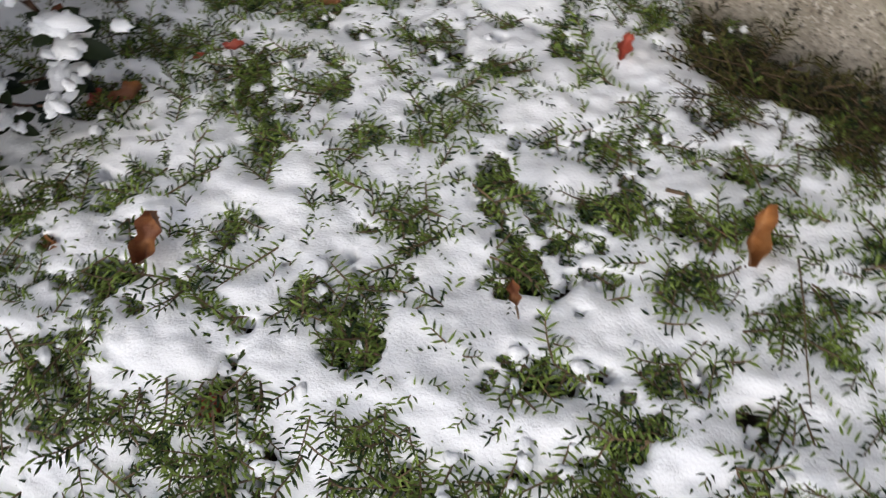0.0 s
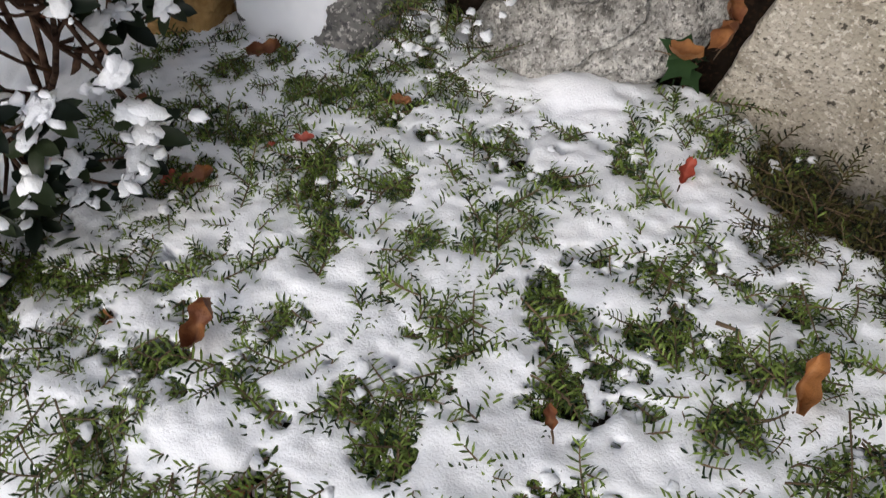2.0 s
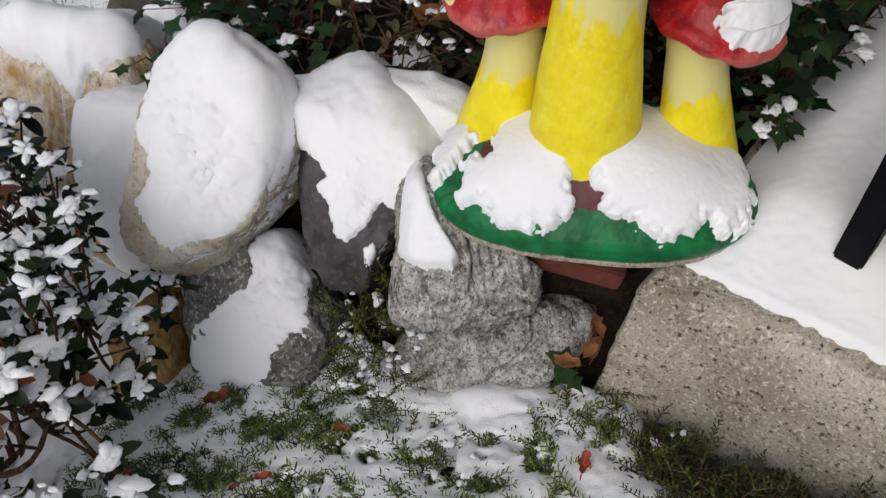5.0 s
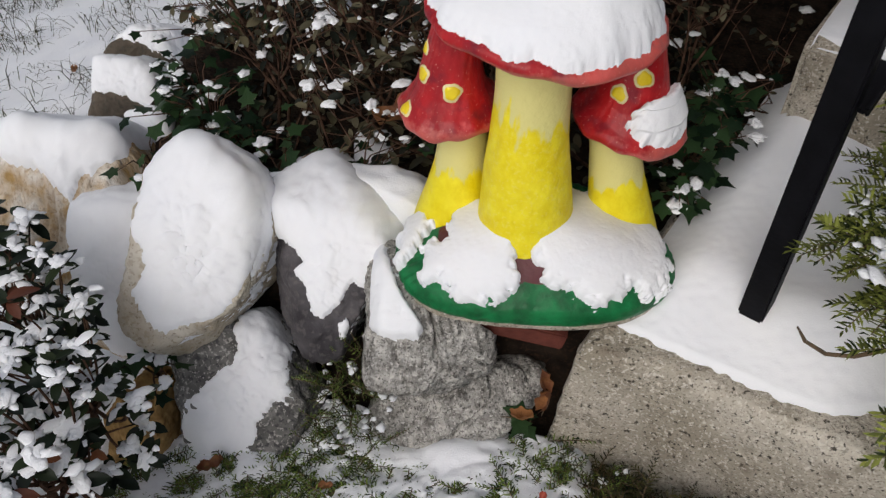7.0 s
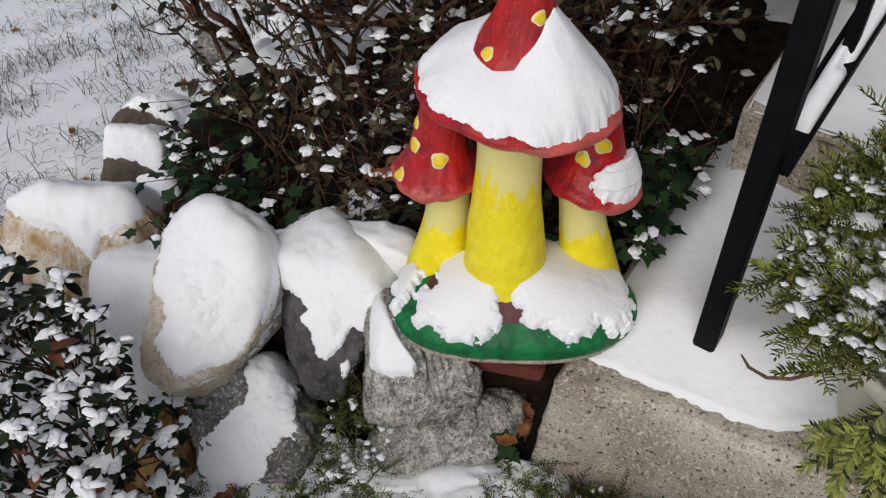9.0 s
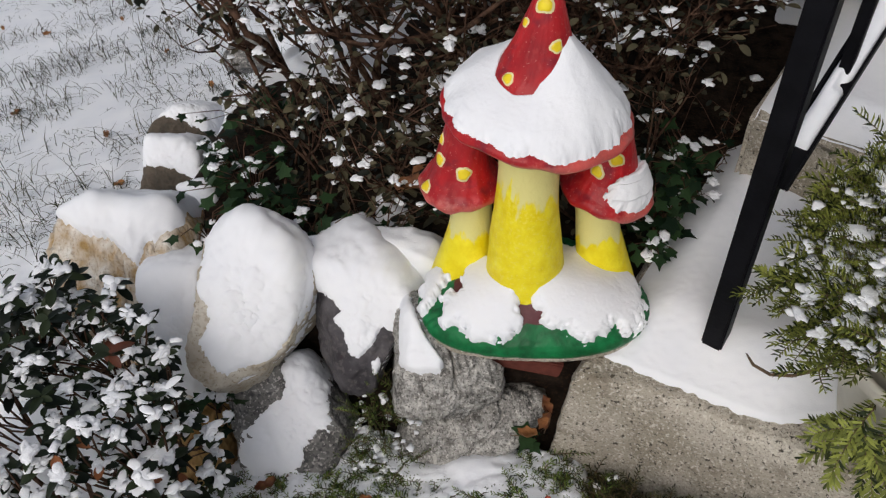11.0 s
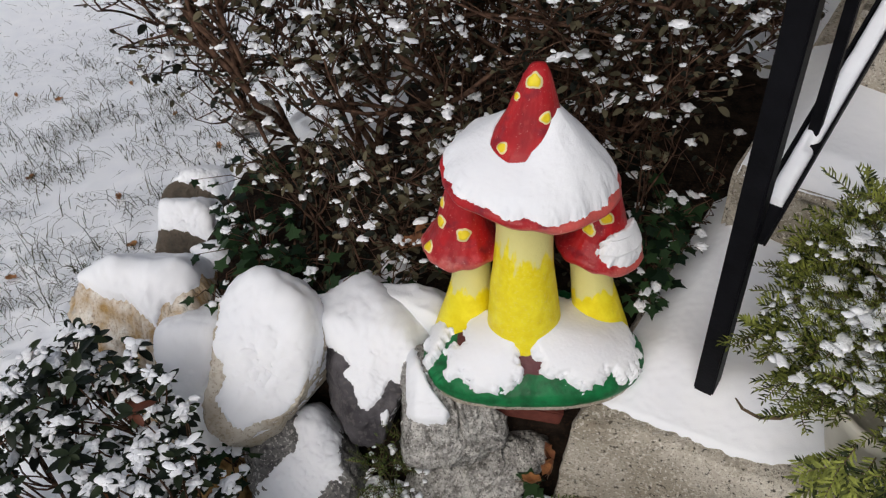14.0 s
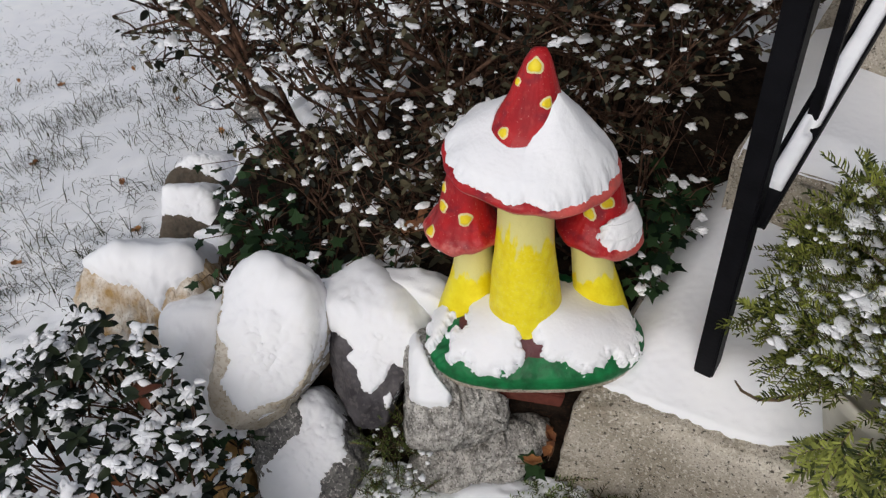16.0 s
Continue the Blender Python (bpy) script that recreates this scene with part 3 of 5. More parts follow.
# ---- brick under the ornament ----
bm = bmesh.new()
bmesh.ops.create_cube(bm, size=1.0, matrix=Matrix.Diagonal((0.195, 0.092, 0.036, 1)))
bmesh.ops.bevel(bm, geom=bm.edges[:], offset=0.0025, segments=2, affect="EDGES")
brick = new("brick", from_bm("brick", bm, BRICK))
brick.matrix_world = pose(0.188, 0.750, 0.200, 2, 11, -4)
tagged(brick, "red-brown brick wedged under the mushroom ornament", "brick")


# ---- concrete steps ----
def slab(name, corners, z0, z1, edge, seed, rough=0.004):
    bm = bmesh.new()
    top = [bm.verts.new((x, y, z1)) for x, y in corners]
    face = bm.faces.new(top)
    ext = bmesh.ops.extrude_face_region(bm, geom=[face])
    down = [g for g in ext["geom"] if isinstance(g, bmesh.types.BMVert)]
    bmesh.ops.translate(bm, verts=down, vec=(0, 0, z0 - z1))
    bmesh.ops.recalc_face_normals(bm, faces=bm.faces[:])
    bmesh.ops.bevel(bm, geom=bm.edges[:], offset=edge, segments=3, affect="EDGES")
    bmesh.ops.triangulate(bm, faces=bm.faces[:])
    for _ in range(5):
        long_edges = [e for e in bm.edges if e.calc_length() > 0.025]
        if not long_edges:
            break
        bmesh.ops.subdivide_edges(bm, edges=long_edges, cuts=1)
        bmesh.ops.triangulate(bm, faces=bm.faces[:])
    p = np.array([v.co[:] for v in bm.verts])
    bm.normal_update()
    n = np.array([v.normal[:] for v in bm.verts])
    h = rough * (fnoise(p, 9, seed, 3) + 0.7 * fnoise(p, 40, seed + 4, 3))
    for v, a, k in zip(bm.verts, n, h):
        v.co += Vector(a * k)
    return from_bm(name, bm, CONCRETE, flat=False)


UP = np.array((0.515, 0.857))
SIDE = np.array((0.857, -0.515))


def step_corners(corner, width, depth):
    c = np.array(corner)
    return [tuple(c), tuple(c + width * SIDE), tuple(c + width * SIDE + depth * UP), tuple(c + depth * UP)]


STEP_LINE = [(0.292, 0.655, 60), (0.405, 0.630, 120), (0.62, 0.525, 120), (1.3, 0.16, 20), (1.6, 0.9, 30), (0.56, 1.12, 90)]


def rough_step(u, v):
    """A cast block with a rounded, worn edge; its face leans out towards the foot."""
    n = len(u)
    knots = np.cumsum([0] + [c for _, _, c in STEP_LINE]) / sum(c for _, _, c in STEP_LINE)
    xs, ys = [a for a, _, _ in STEP_LINE] + [0.292], [b for _, b, _ in STEP_LINE] + [0.655]
    px = sum(np.interp((u + d) % 1.0, knots, xs) for d in (-0.01, -0.005, 0, 0.005, 0.01)) / 5
    py = sum(np.interp((u + d) % 1.0, knots, ys) for d in (-0.01, -0.005, 0, 0.005, 0.01)) / 5
    cx, cy = 0.92, 0.78
    far = np.hypot(cx - px, cy - py)
    dx, dy = (cx - px) / far, (cy - py) / far
    inn = np.interp(v, [0, 0.10, 0.55, 0.60, 0.65, 0.70, 0.85, 1.0], [-0.055, -0.045, -0.004, 0.002, 0.008, 0.020, 0.16, 1.0])
    inn = np.where(inn > 0.16, 0.16 + (far - 0.16) * (inn - 0.16) / 0.84, inn)
    z = np.interp(v, [0, 0.10, 0.55, 0.60, 0.65, 0.70, 1.0], [-0.35, -0.12, 0.212, 0.224, 0.230, 0.232, 0.232])
    p = np.stack([px + dx * inn, py + dy * inn, z], 1)
    side = smooth(0.66, 0.56, v)
    h = 0.003 * fnoise(p, 8, 3, 2) + 0.0022 * fnoise(p, 30, 5, 2) + 0.0022 * fnoise(p, 95, 7, 2) - 0.004 * np.clip(fnoise(p, 55, 12, 2) - 0.25, 0, 1)
    h = h * smooth(1.0, 0.85, v)
    out = np.stack([-dx * side, -dy * side, 1 - 0.8 * side], 1)
    return p + out * h[:, None]


step_1 = new("step_1", mesh("step_1", *sheet(rough_step, 440, 130), CONCRETE))
tagged(step_1, "weathered rough tan concrete bottom step", "step", kind="structure")
step_2 = new("step_2", slab("step_2", step_corners((0.617, 1.088), 1.1, 0.9), 0.1, 0.425, 0.012, 7))
tagged(step_2, "weathered concrete step under snow", "step", kind="structure")
step_3 = new("step_3", slab("step_3", step_corners((0.86, 1.33), 1.0, 0.9), 0.3, 0.60, 0.012, 9))
tagged(step_3, "upper weathered concrete step", "step", kind="structure")


def snow_bank(label, corner_line, back, start, top, depth, seed, bare, wide):
    """Snow on a step: follows the step's front edge, thins out to its rim."""
    xs, ys = np.array(corner_line).T

    def fn(u, v):
        x = start + (xs[-1] - start) * u
        y = np.interp(x, xs, ys)
        p = np.stack([x, y, 0 * x], 1)
        off = bare(x) + 0.006 + 0.008 * fnoise(p, 9, seed, 2)
        lead = np.clip(off - 0.024, 0, 0.03)
        s = (back + lead) * v**1.5 - lead
        x2, y2 = x + UP[0] * (s + off), y + UP[1] * (s + off)
        p = np.stack([x2, y2, 0 * x], 1)
        rise = smooth(-0.02, wide, s) * smooth(-0.02, 0.08, u * (xs[-1] - start))
        z = top - 0.009 + depth * rise + 0.45 * np.clip(s, -0.03, 0.02) + 0.016 * fnoise(p, 5, seed + 1, 2) * rise
        z = z + (0.0022 * fnoise(p, 55, seed + 4, 3) + 0.003 * fnoise(p, 14, seed + 8, 2)) * smooth(0.09, 0.0, s) + 0.0008 * fnoise(p, 120, seed + 2, 2)
        return np.stack([x2, y2, z], 1)

    ob = new("snow_bank", mesh("snow_bank", *sheet(fn, 260, 150, closed=False), SNOW_SOFT))
    return tagged(ob, label, "snow", "snow banks")


snow_bank("smooth deep white snow on the bottom concrete step", [(0.2, 0.69), (0.292, 0.655), (0.405, 0.630), (0.62, 0.525), (1.25, 0.19)], 0.62, 0.30, 0.232, 0.060, 5,
          lambda x: 0.016 * smooth(0.40, 0.34, x) + 0.012 + 0.06 * smooth(0.56, 0.66, x), 0.15)
MID = [(0.624, 1.085), (0.624 + 0.8 * SIDE[0], 1.085 + 0.8 * SIDE[1])]
snow_bank("smooth white snow on the second concrete step", MID, 0.50, 0.624, 0.425, 0.045, 9, lambda x: 0.004 + 0 * x, 0.07)


# ---- painted concrete mushroom ornament ----
ornament = empty("mushroom_ornament", (0.222, 0.80, 0.238), "hand-painted concrete garden mushrooms with red spotted caps on a green base", "garden ornament")
ORN = np.array((0.222, 0.80, 0.238))


def base_outline(u, k):
    a = 2 * np.pi * u
    c, s = np.cos(a), np.sin(a)
    w = 0.197 + 0.003 * np.sin(3 * a + 1) + 0.0025 * np.sin(7 * a)
    d = np.where(s < 0, 0.090, 0.185) + 0.0025 * np.sin(5 * a)
    return k * w * c + 0.006, k * d * s - 0.040


BASE_V = [0, 0.1, 0.2, 0.3, 0.4, 0.55, 0.75, 1]


def base_fn(u, v, plain=False):
    k = np.interp(v, BASE_V, [0.93, 0.985, 1.0, 0.985, 0.94, 0.80, 0.5, 0.0])
    z = np.interp(v, BASE_V, [0.012, 0.014, 0.022, 0.032, 0.041, 0.055, 0.084, 0.120])
    x, y = base_outline(u, k)
    p = np.stack([x, y, z], 1)
    if not plain:
        p[:, 2] += 0.0022 * fnoise(p, 60, 4, 3) * smooth(0, 0.1, v) + 0.0016 * np.sin(2 * np.pi * u * 70 + 6 * np.sin(40 * u)) * smooth(0.1, 0.2, v) * smooth(0.6, 0.4, v)
    return p


def plinth_fn(u, v):
    k = np.interp(v, [0, 0.3, 0.7, 1], [0.0, 0.90, 0.975, 0.97])
    z = np.interp(v, [0, 0.3, 0.7, 1], [-0.004, -0.004, 0.004, 0.020])
    x, y = base_outline(u, k)
    p = np.stack([x, y, z], 1)
    return p + 0.002 * fnoise(p, 45, 9, 2)[:, None]


part("plinth", mesh("plinth", *sheet(plinth_fn, 90, 12), CONCRETE), ornament, "bare grey concrete underside")
part("base", mesh("base", *sheet(base_fn, 220, 40), BASE_PAINT), ornament, "glossy green painted base with purple-brown earth")


def stem_fn(foot, top, radii, seed):
    """A stem from foot to top with radii at even heights."""
    foot, top = np.array(foot), np.array(top)

    def fn(u, v):
        a = 2 * np.pi * u
        r = np.interp(v, np.linspace(0, 1, len(radii)), radii)
        c = foot + (top - foot) * v[:, None]
        c[:, 0] += 0.004 * np.sin(v * 4 + seed)
        q = np.stack([np.cos(a), np.sin(a), v * 3], 1)
        r = r * (1 + 0.035 * fnoise(q, 1.6, seed, 3))
        return c + np.stack([r * np.cos(a), r * np.sin(a), 0 * a], 1)

    return fn


def add_stem(foot, top, radii, seed, paint):
    v, f = sheet(stem_fn(np.zeros(3), np.array(top) - np.array(foot), radii, seed), 64, 40)
    part("stem", mesh("stem", v, f, paint), ornament, "stem painted bright yellow over pale cream", Matrix.Translation(np.array(foot) - ORN))


add_stem((0.213, 0.779, 0.262), (0.219, 0.832, 0.62), [0.062, 0.066, 0.064, 0.060, 0.056, 0.051, 0.048, 0.046, 0.046, 0.048], 2, STEM_PAINT)
add_stem((0.112, 0.838, 0.262), (0.124, 0.872, 0.46), [0.060, 0.054, 0.048, 0.042, 0.037, 0.034, 0.033, 0.035], 5, STEM_PAINT_SMALL)
add_stem((0.354, 0.832, 0.258), (0.328, 0.868, 0.46), [0.052, 0.049, 0.045, 0.041, 0.037, 0.035, 0.035, 0.037], 8, STEM_PAINT_SMALL)


def cap_fn(r, h, bend, slope, seed, hollow, plain=False):
    """A pointed cap; bend: sideways offset of the tip, slope: tilt of the rim, hollow: how concave the cone is."""
    vs = [0, 0.10, 0.16, 0.20, 0.24, 0.30, 0.42, 0.56, 0.70, 0.82, 0.91, 0.97, 1.0]
    if hollow:
        rs = [0.30, 0.86, 0.96, 1.0, 0.985, 0.82, 0.59, 0.405, 0.285, 0.20, 0.14, 0.085, 0.0]
        zs = [-0.02, -0.055, -0.05, -0.01, 0.025, 0.09, 0.23, 0.41, 0.60, 0.78, 0.91, 0.985, 1.0]
    else:
        rs = [0.30, 0.88, 0.98, 1.0, 0.97, 0.82, 0.645, 0.53, 0.435, 0.345, 0.25, 0.14, 0.0]
        zs = [-0.01, -0.05, -0.045, -0.005, 0.025, 0.085, 0.22, 0.41, 0.60, 0.78, 0.90, 0.98, 1.0]

    def fn(u, v):
        a = 2 * np.pi * u
        k, z = np.interp(v, vs, rs), h * np.interp(v, vs, zs)
        edge = smooth(0.0, 0.17, v) * smooth(0.5, 0.22, v)
        k = k * (1 + edge * (0.010 * np.sin(5 * a + seed) + 0.010 * np.sin(9 * a + 2 * seed) + 0.006 * np.sin(17 * a)))
        x, y = r * k * np.cos(a), (0.92 if hollow else 1.0) * r * k * np.sin(a)
        rim = smooth(0.9, 0.2, v)
        z = z + rim * (slope[0] * x + slope[1] * y) + edge * (0.0025 * np.sin(4 * a + seed) + 0.0015 * np.sin(11 * a))
        t = np.clip(z / h, 0, 1) ** 2
        p = np.stack([x + bend[0] * t, y + bend[1] * t, z], 1)
        ridge = 0.00022 * np.sin(26 * a + 5 * np.sin(6 * v) + 3 * np.sin(3 * a)) * smooth(0.2, 0.35, v) * smooth(1.0, 0.8, v)
        if plain:
            return p
        return p * (1 + (0.010 * fnoise(p, 45, seed, 3) * smooth(0, 0.1, v))[:, None]) + np.stack([np.cos(a), np.sin(a), 0 * a], 1) * ridge[:, None]

    return fn


def nearest_uv(fn, place):
    u, v = np.meshgrid(np.arange(180) / 180, np.linspace(0.2, 0.99, 120))
    u, v = u.ravel(), v.ravel()
    i = np.argmin(np.linalg.norm(fn(u, v) - np.array(place), axis=1))
    return u[i], v[i]


def spot(fn, uv, size, cap, seed):
    """A round dab of yellow paint with a cream ring, bent to the cap."""
    one = lambda a, b: fn(np.array([a]), np.array([b]))[0]
    u, v = uv
    lu, lv = np.linalg.norm(one(u + 0.01, v) - one(u - 0.01, v)) / 0.02, np.linalg.norm(one(u, v + 0.01) - one(u, v - 0.01)) / 0.02
    for name, scale, lift, mat in (("spot_ring", 1.0, 0.0012, CREAM), ("spot", 0.76, 0.0022, YELLOW)):
        us, ws = [u], [v]
        rings = (0.5, 0.85, 1.0)
        for k in rings:
            for j in range(20):
                a = 2 * math.pi * j / 20
                w = size * scale * k * (1 + 0.10 * math.sin(3 * a + seed) + 0.06 * math.sin(5 * a + 2 * seed))
                us.append(u + w * math.cos(a) / lu)
                ws.append(v + w * math.sin(a) / lv)
        us, ws = np.array(us), np.clip(np.array(ws), 0.02, 0.999)
        n = normals(fn, us, ws)
        lifts = np.r_[[lift] * 41, [-0.0005] * 20]
        p = fn(us, ws) + n * lifts[:, None]
        faces = [(0, 1 + j, 1 + (j + 1) % 20) for j in range(20)]
        for ring in range(2):
            o = 1 + 20 * ring
            faces += [(o + j, o + 20 + j, o + 20 + (j + 1) % 20, o + (j + 1) % 20) for j in range(20)]
        part(name, mesh(name, p, faces, mat), cap, "cream ring round a spot" if name == "spot_ring" else "yellow painted spot")


def add_cap(place, r, h, bend, slope, seed, hollow, spots, sizes):
    fn = cap_fn(r, h, bend, slope, seed, hollow)
    cap = part("cap", mesh("cap", *sheet(fn, 160, 70), RED), ornament, "pointed red cap with yellow spots", Matrix.Translation(np.array(place) - ORN))
    for k, (s, size) in enumerate(zip(spots, sizes)):
        spot(fn, nearest_uv(fn, np.array(s) - np.array(place)), size, cap, seed + k)
    return cap_fn(r, h, bend, slope, seed, hollow, True)


CAP_MAIN, CAP_LEFT, CAP_RIGHT = np.array((0.224, 0.838, 0.630)), np.array((0.110, 0.868, 0.467)), np.array((0.342, 0.862, 0.460))
main_cap = add_cap(CAP_MAIN, 0.140, 0.196, (0.008, 0.004), (-0.13, -0.02), 3, True,
                   [(0.219, 0.809, 0.819), (0.170, 0.792, 0.722), (0.244, 0.806, 0.757), (0.192, 0.825, 0.785)], [0.0135, 0.010, 0.010, 0.007])
add_cap(CAP_LEFT, 0.070, 0.17, (0.012, 0.006), (0.02, 0.0), 6, False,
        [(0.085, 0.851, 0.526), (0.118, 0.811, 0.52), (0.057, 0.842, 0.477), (0.072, 0.86, 0.56)], [0.0125, 0.0135, 0.0115, 0.010])
right_cap = add_cap(CAP_RIGHT, 0.076, 0.17, (-0.006, 0.006), (-0.22, -0.05), 9, False,
                    [(0.346, 0.823, 0.548), (0.288, 0.781, 0.543)], [0.0135, 0.0125])


def shell(label, fn, place, reach, depth, nu, nv, v0, v1, seed, slant=0.4):
    """Snow over a surface as far as reach(u, v, p), in metres from its ragged rim; depth is a function of v."""
    def shape(u, v):
        w = v0 + (v1 - v0) * v
        p, n = fn(u, w), normals(fn, u, w)
        n = n * np.where(n[:, 2] < 0, -1, 1)[:, None]
        inside = reach(u, w, p)
        deep = depth(u, w, p)
        full = np.clip(inside / (0.6 * np.minimum(deep, 0.016) + 0.006), 0, 1)
        full = np.sqrt(1 - (1 - full) ** 2)
        h = np.where(inside > 0, 0.003 + deep * full * (1 + 0.14 * fnoise(p, 22, seed + 3, 2) + 0.035 * fnoise(p, 75, seed + 5, 3)), -0.007) + 0.0004 * fnoise(p, 210, seed, 2)
        return p + (slant * n + np.array((0, 0, 1 - slant))) * h[:, None]
    ob = new("snow_heap", mesh("snow_heap", *sheet(shape, nu, nv), SNOW_SOFT))
    ob.location = place
    return tagged(ob, label, "snow", "snow heaps")


def main_depth(u, v, p):
    """Snow that fills the hollow between the cap's rim and its cone."""
    r = 0.140 * np.interp(v, [0.20, 0.24, 0.30, 0.42, 0.56, 0.70, 0.82, 0.91], [1.0, 0.985, 0.82, 0.59, 0.405, 0.285, 0.20, 0.14])
    z = 0.196 * np.interp(v, [0.20, 0.24, 0.30, 0.42, 0.56, 0.70, 0.82, 0.91], [-0.01, 0.025, 0.09, 0.23, 0.41, 0.60, 0.78, 0.91])
    top = np.interp(u, [0, 0.25, 0.45, 0.55, 0.66, 0.72, 0.78, 0.85, 0.92, 1], [0.122, 0.108, 0.088, 0.074, 0.070, 0.074, 0.094, 0.120, 0.130, 0.122])
    end = np.interp(top, [0.080, 0.118, 0.153], [0.057, 0.040, 0.028])
    line = 0.014 + (top - 0.014) * np.clip((0.138 - r) / (0.138 - end), 0, 1) ** 0.86
    return np.where(z < top + 0.007 * fnoise(p, 55, 6, 3), line - z, 0.0)


def main_reach(u, v, p):
    low = 0.252 + 0.010 * fnoise(p, 30, 2, 2) + 0.016 * fnoise(p, 95, 4, 3)
    return np.where(main_depth(u, v, p) > 0.0005, 0.30 * (v - low), -0.01)


shell("deep lumpy snow on the largest red mushroom cap", main_cap, CAP_MAIN, main_reach, main_depth, 380, 170, 0.235, 0.86, 2, 0.0)


def right_reach(u, v, p):
    d = np.sqrt(((p[:, 0] - 0.034) / 0.050) ** 2 + ((p[:, 1] + 0.034) / 0.050) ** 2 + ((p[:, 2] - 0.026) / 0.032) ** 2)
    return 0.040 * (0.95 - d - 0.16 * fnoise(p, 40, 3, 2) - 0.10 * fnoise(p, 150, 6, 2))


shell("small heap of snow on a red mushroom cap", right_cap, CAP_RIGHT, right_reach, lambda u, v, p: 0.024 + 0 * v, 260, 110, 0.23, 0.9, 5)

BASE_SNOW = [
    [(0.003, -0.059), (0.02, 0.0), (0.05, 0.06), (0.14, 0.06), (0.182, 0.0), (0.186, -0.037), (0.184, -0.073), (0.156, -0.087), (0.141, -0.084), (0.116, -0.100), (0.092, -0.113), (0.058, -0.105), (0.025, -0.098), (0.012, -0.078)],
    [(-0.106, 0.03), (-0.05, 0.03), (-0.02, -0.04), (-0.020, -0.086), (-0.018, -0.101), (-0.042, -0.117), (-0.065, -0.110), (-0.077, -0.115), (-0.104, -0.101), (-0.118, -0.083), (-0.133, -0.097), (-0.145, -0.084), (-0.136, -0.059), (-0.149, -0.037), (-0.108, -0.040)],
    [(-0.170, 0.023), (-0.15, 0.05), (-0.135, 0.0), (-0.160, -0.044), (-0.177, -0.056), (-0.176, -0.005)],
]


def base_reach(u, v, p):
    inside = np.max([within(p[:, 0], p[:, 1], edge) for edge in BASE_SNOW], axis=0)
    return inside + 0.004 + 0.010 * fnoise(p, 60, 6, 3) + 0.006 * fnoise(p, 140, 9, 2)


shell("lumpy snow round the stems on the green ornament base", lambda u, v: base_fn(u, v, True), ORN, base_reach, lambda u, v, p: 0.016 + 0 * v, 400, 130, 0.22, 0.97, 7)


# ---- iron railing ----
railing = empty("railing", (0.522, 0.704, 0.225), "black painted square iron handrail post and rails on the steps", "railing")
RAIL_0 = np.array((0.522, 0.704, 0.225))


def bar(sx, sy, sz, bevel):
    bm = bmesh.new()
    bmesh.ops.create_cube(bm, size=1.0, matrix=Matrix.Diagonal((sx, sy, sz, 1)))
    bmesh.ops.bevel(bm, geom=bm.edges[:], offset=bevel, segments=2, affect="EDGES")
    return from_bm("bar", bm, BLACK_IRON)


part("post", bar(0.034, 0.034, 1.0, 0.0025), railing, "square black post", pose(0, 0, 0.5, 0, 0, -34))
RAIL_FROM, RAIL_TO = np.array((0.532, 0.702, 0.612)), np.array((0.938, 1.229, 0.947))
rail_way = RAIL_TO - RAIL_FROM
rail_len = float(np.linalg.norm(rail_way))


def along_rail(k, dx=0.0, dz=0.0):
    m = turn_to(rail_way)
    return RAIL_FROM + rail_way * k + m[:, 0] * dx + m[:, 2] * dz


def rail_bar(name, dx, dz, sx, sz, label):
    m = Matrix(turn_to(rail_way).tolist()).to_4x4()
    m.translation = Vector(along_rail(0.5, dx, dz) - RAIL_0)
    part(name, bar(sx, rail_len, sz, 0.0012), railing, label, m)


rail_bar("bottom_rail", 0, 0, 0.032, 0.006, "flat channel rail")
rail_bar("rail_lip", 0.0175, 0.004, 0.004, 0.016, "raised lip of the rail")
rail_bar("rail_lip", -0.0175, 0.004, 0.004, 0.016, "raised lip of the rail")
for k in (0.245, 0.68):
    b = along_rail(k)
    part("baluster", bar(0.0165, 0.0165, 0.75, 0.0012), railing, "thin square black baluster", Matrix.Translation(Vector(b - RAIL_0 + (0, 0, 0.375))) @ pose(0, 0, 0, 0, 0, -34))


def rail_snow(u, v):
    m = turn_to(rail_way)
    x = (u - 0.5) * 0.030 + 0.001
    k = 0.075 + 0.92 * v
    p = RAIL_FROM + rail_way * k[:, None] + m[:, 0] * x[:, None]
    h = 0.004 + 0.014 * (1 - (2 * np.abs(u - 0.5)) ** 4) + 0.003 * fnoise(p, 40, 3, 3)
    h = h - 0.016 * smooth(0.03, 0.0, np.abs(k - 0.225)) * smooth(0.4, 0.6, u)
    h = np.where((u < 0.02) | (u > 0.98) | (v < 0.01) | (v > 0.99), -0.002, h)
    return p + m[:, 2] * h[:, None]


s = new("snow_strip", mesh("snow_strip", *sheet(rail_snow, 14, 160, closed=False), SNOW_SOFT))
tagged(s, "narrow strip of snow lying on the iron rail", "snow")


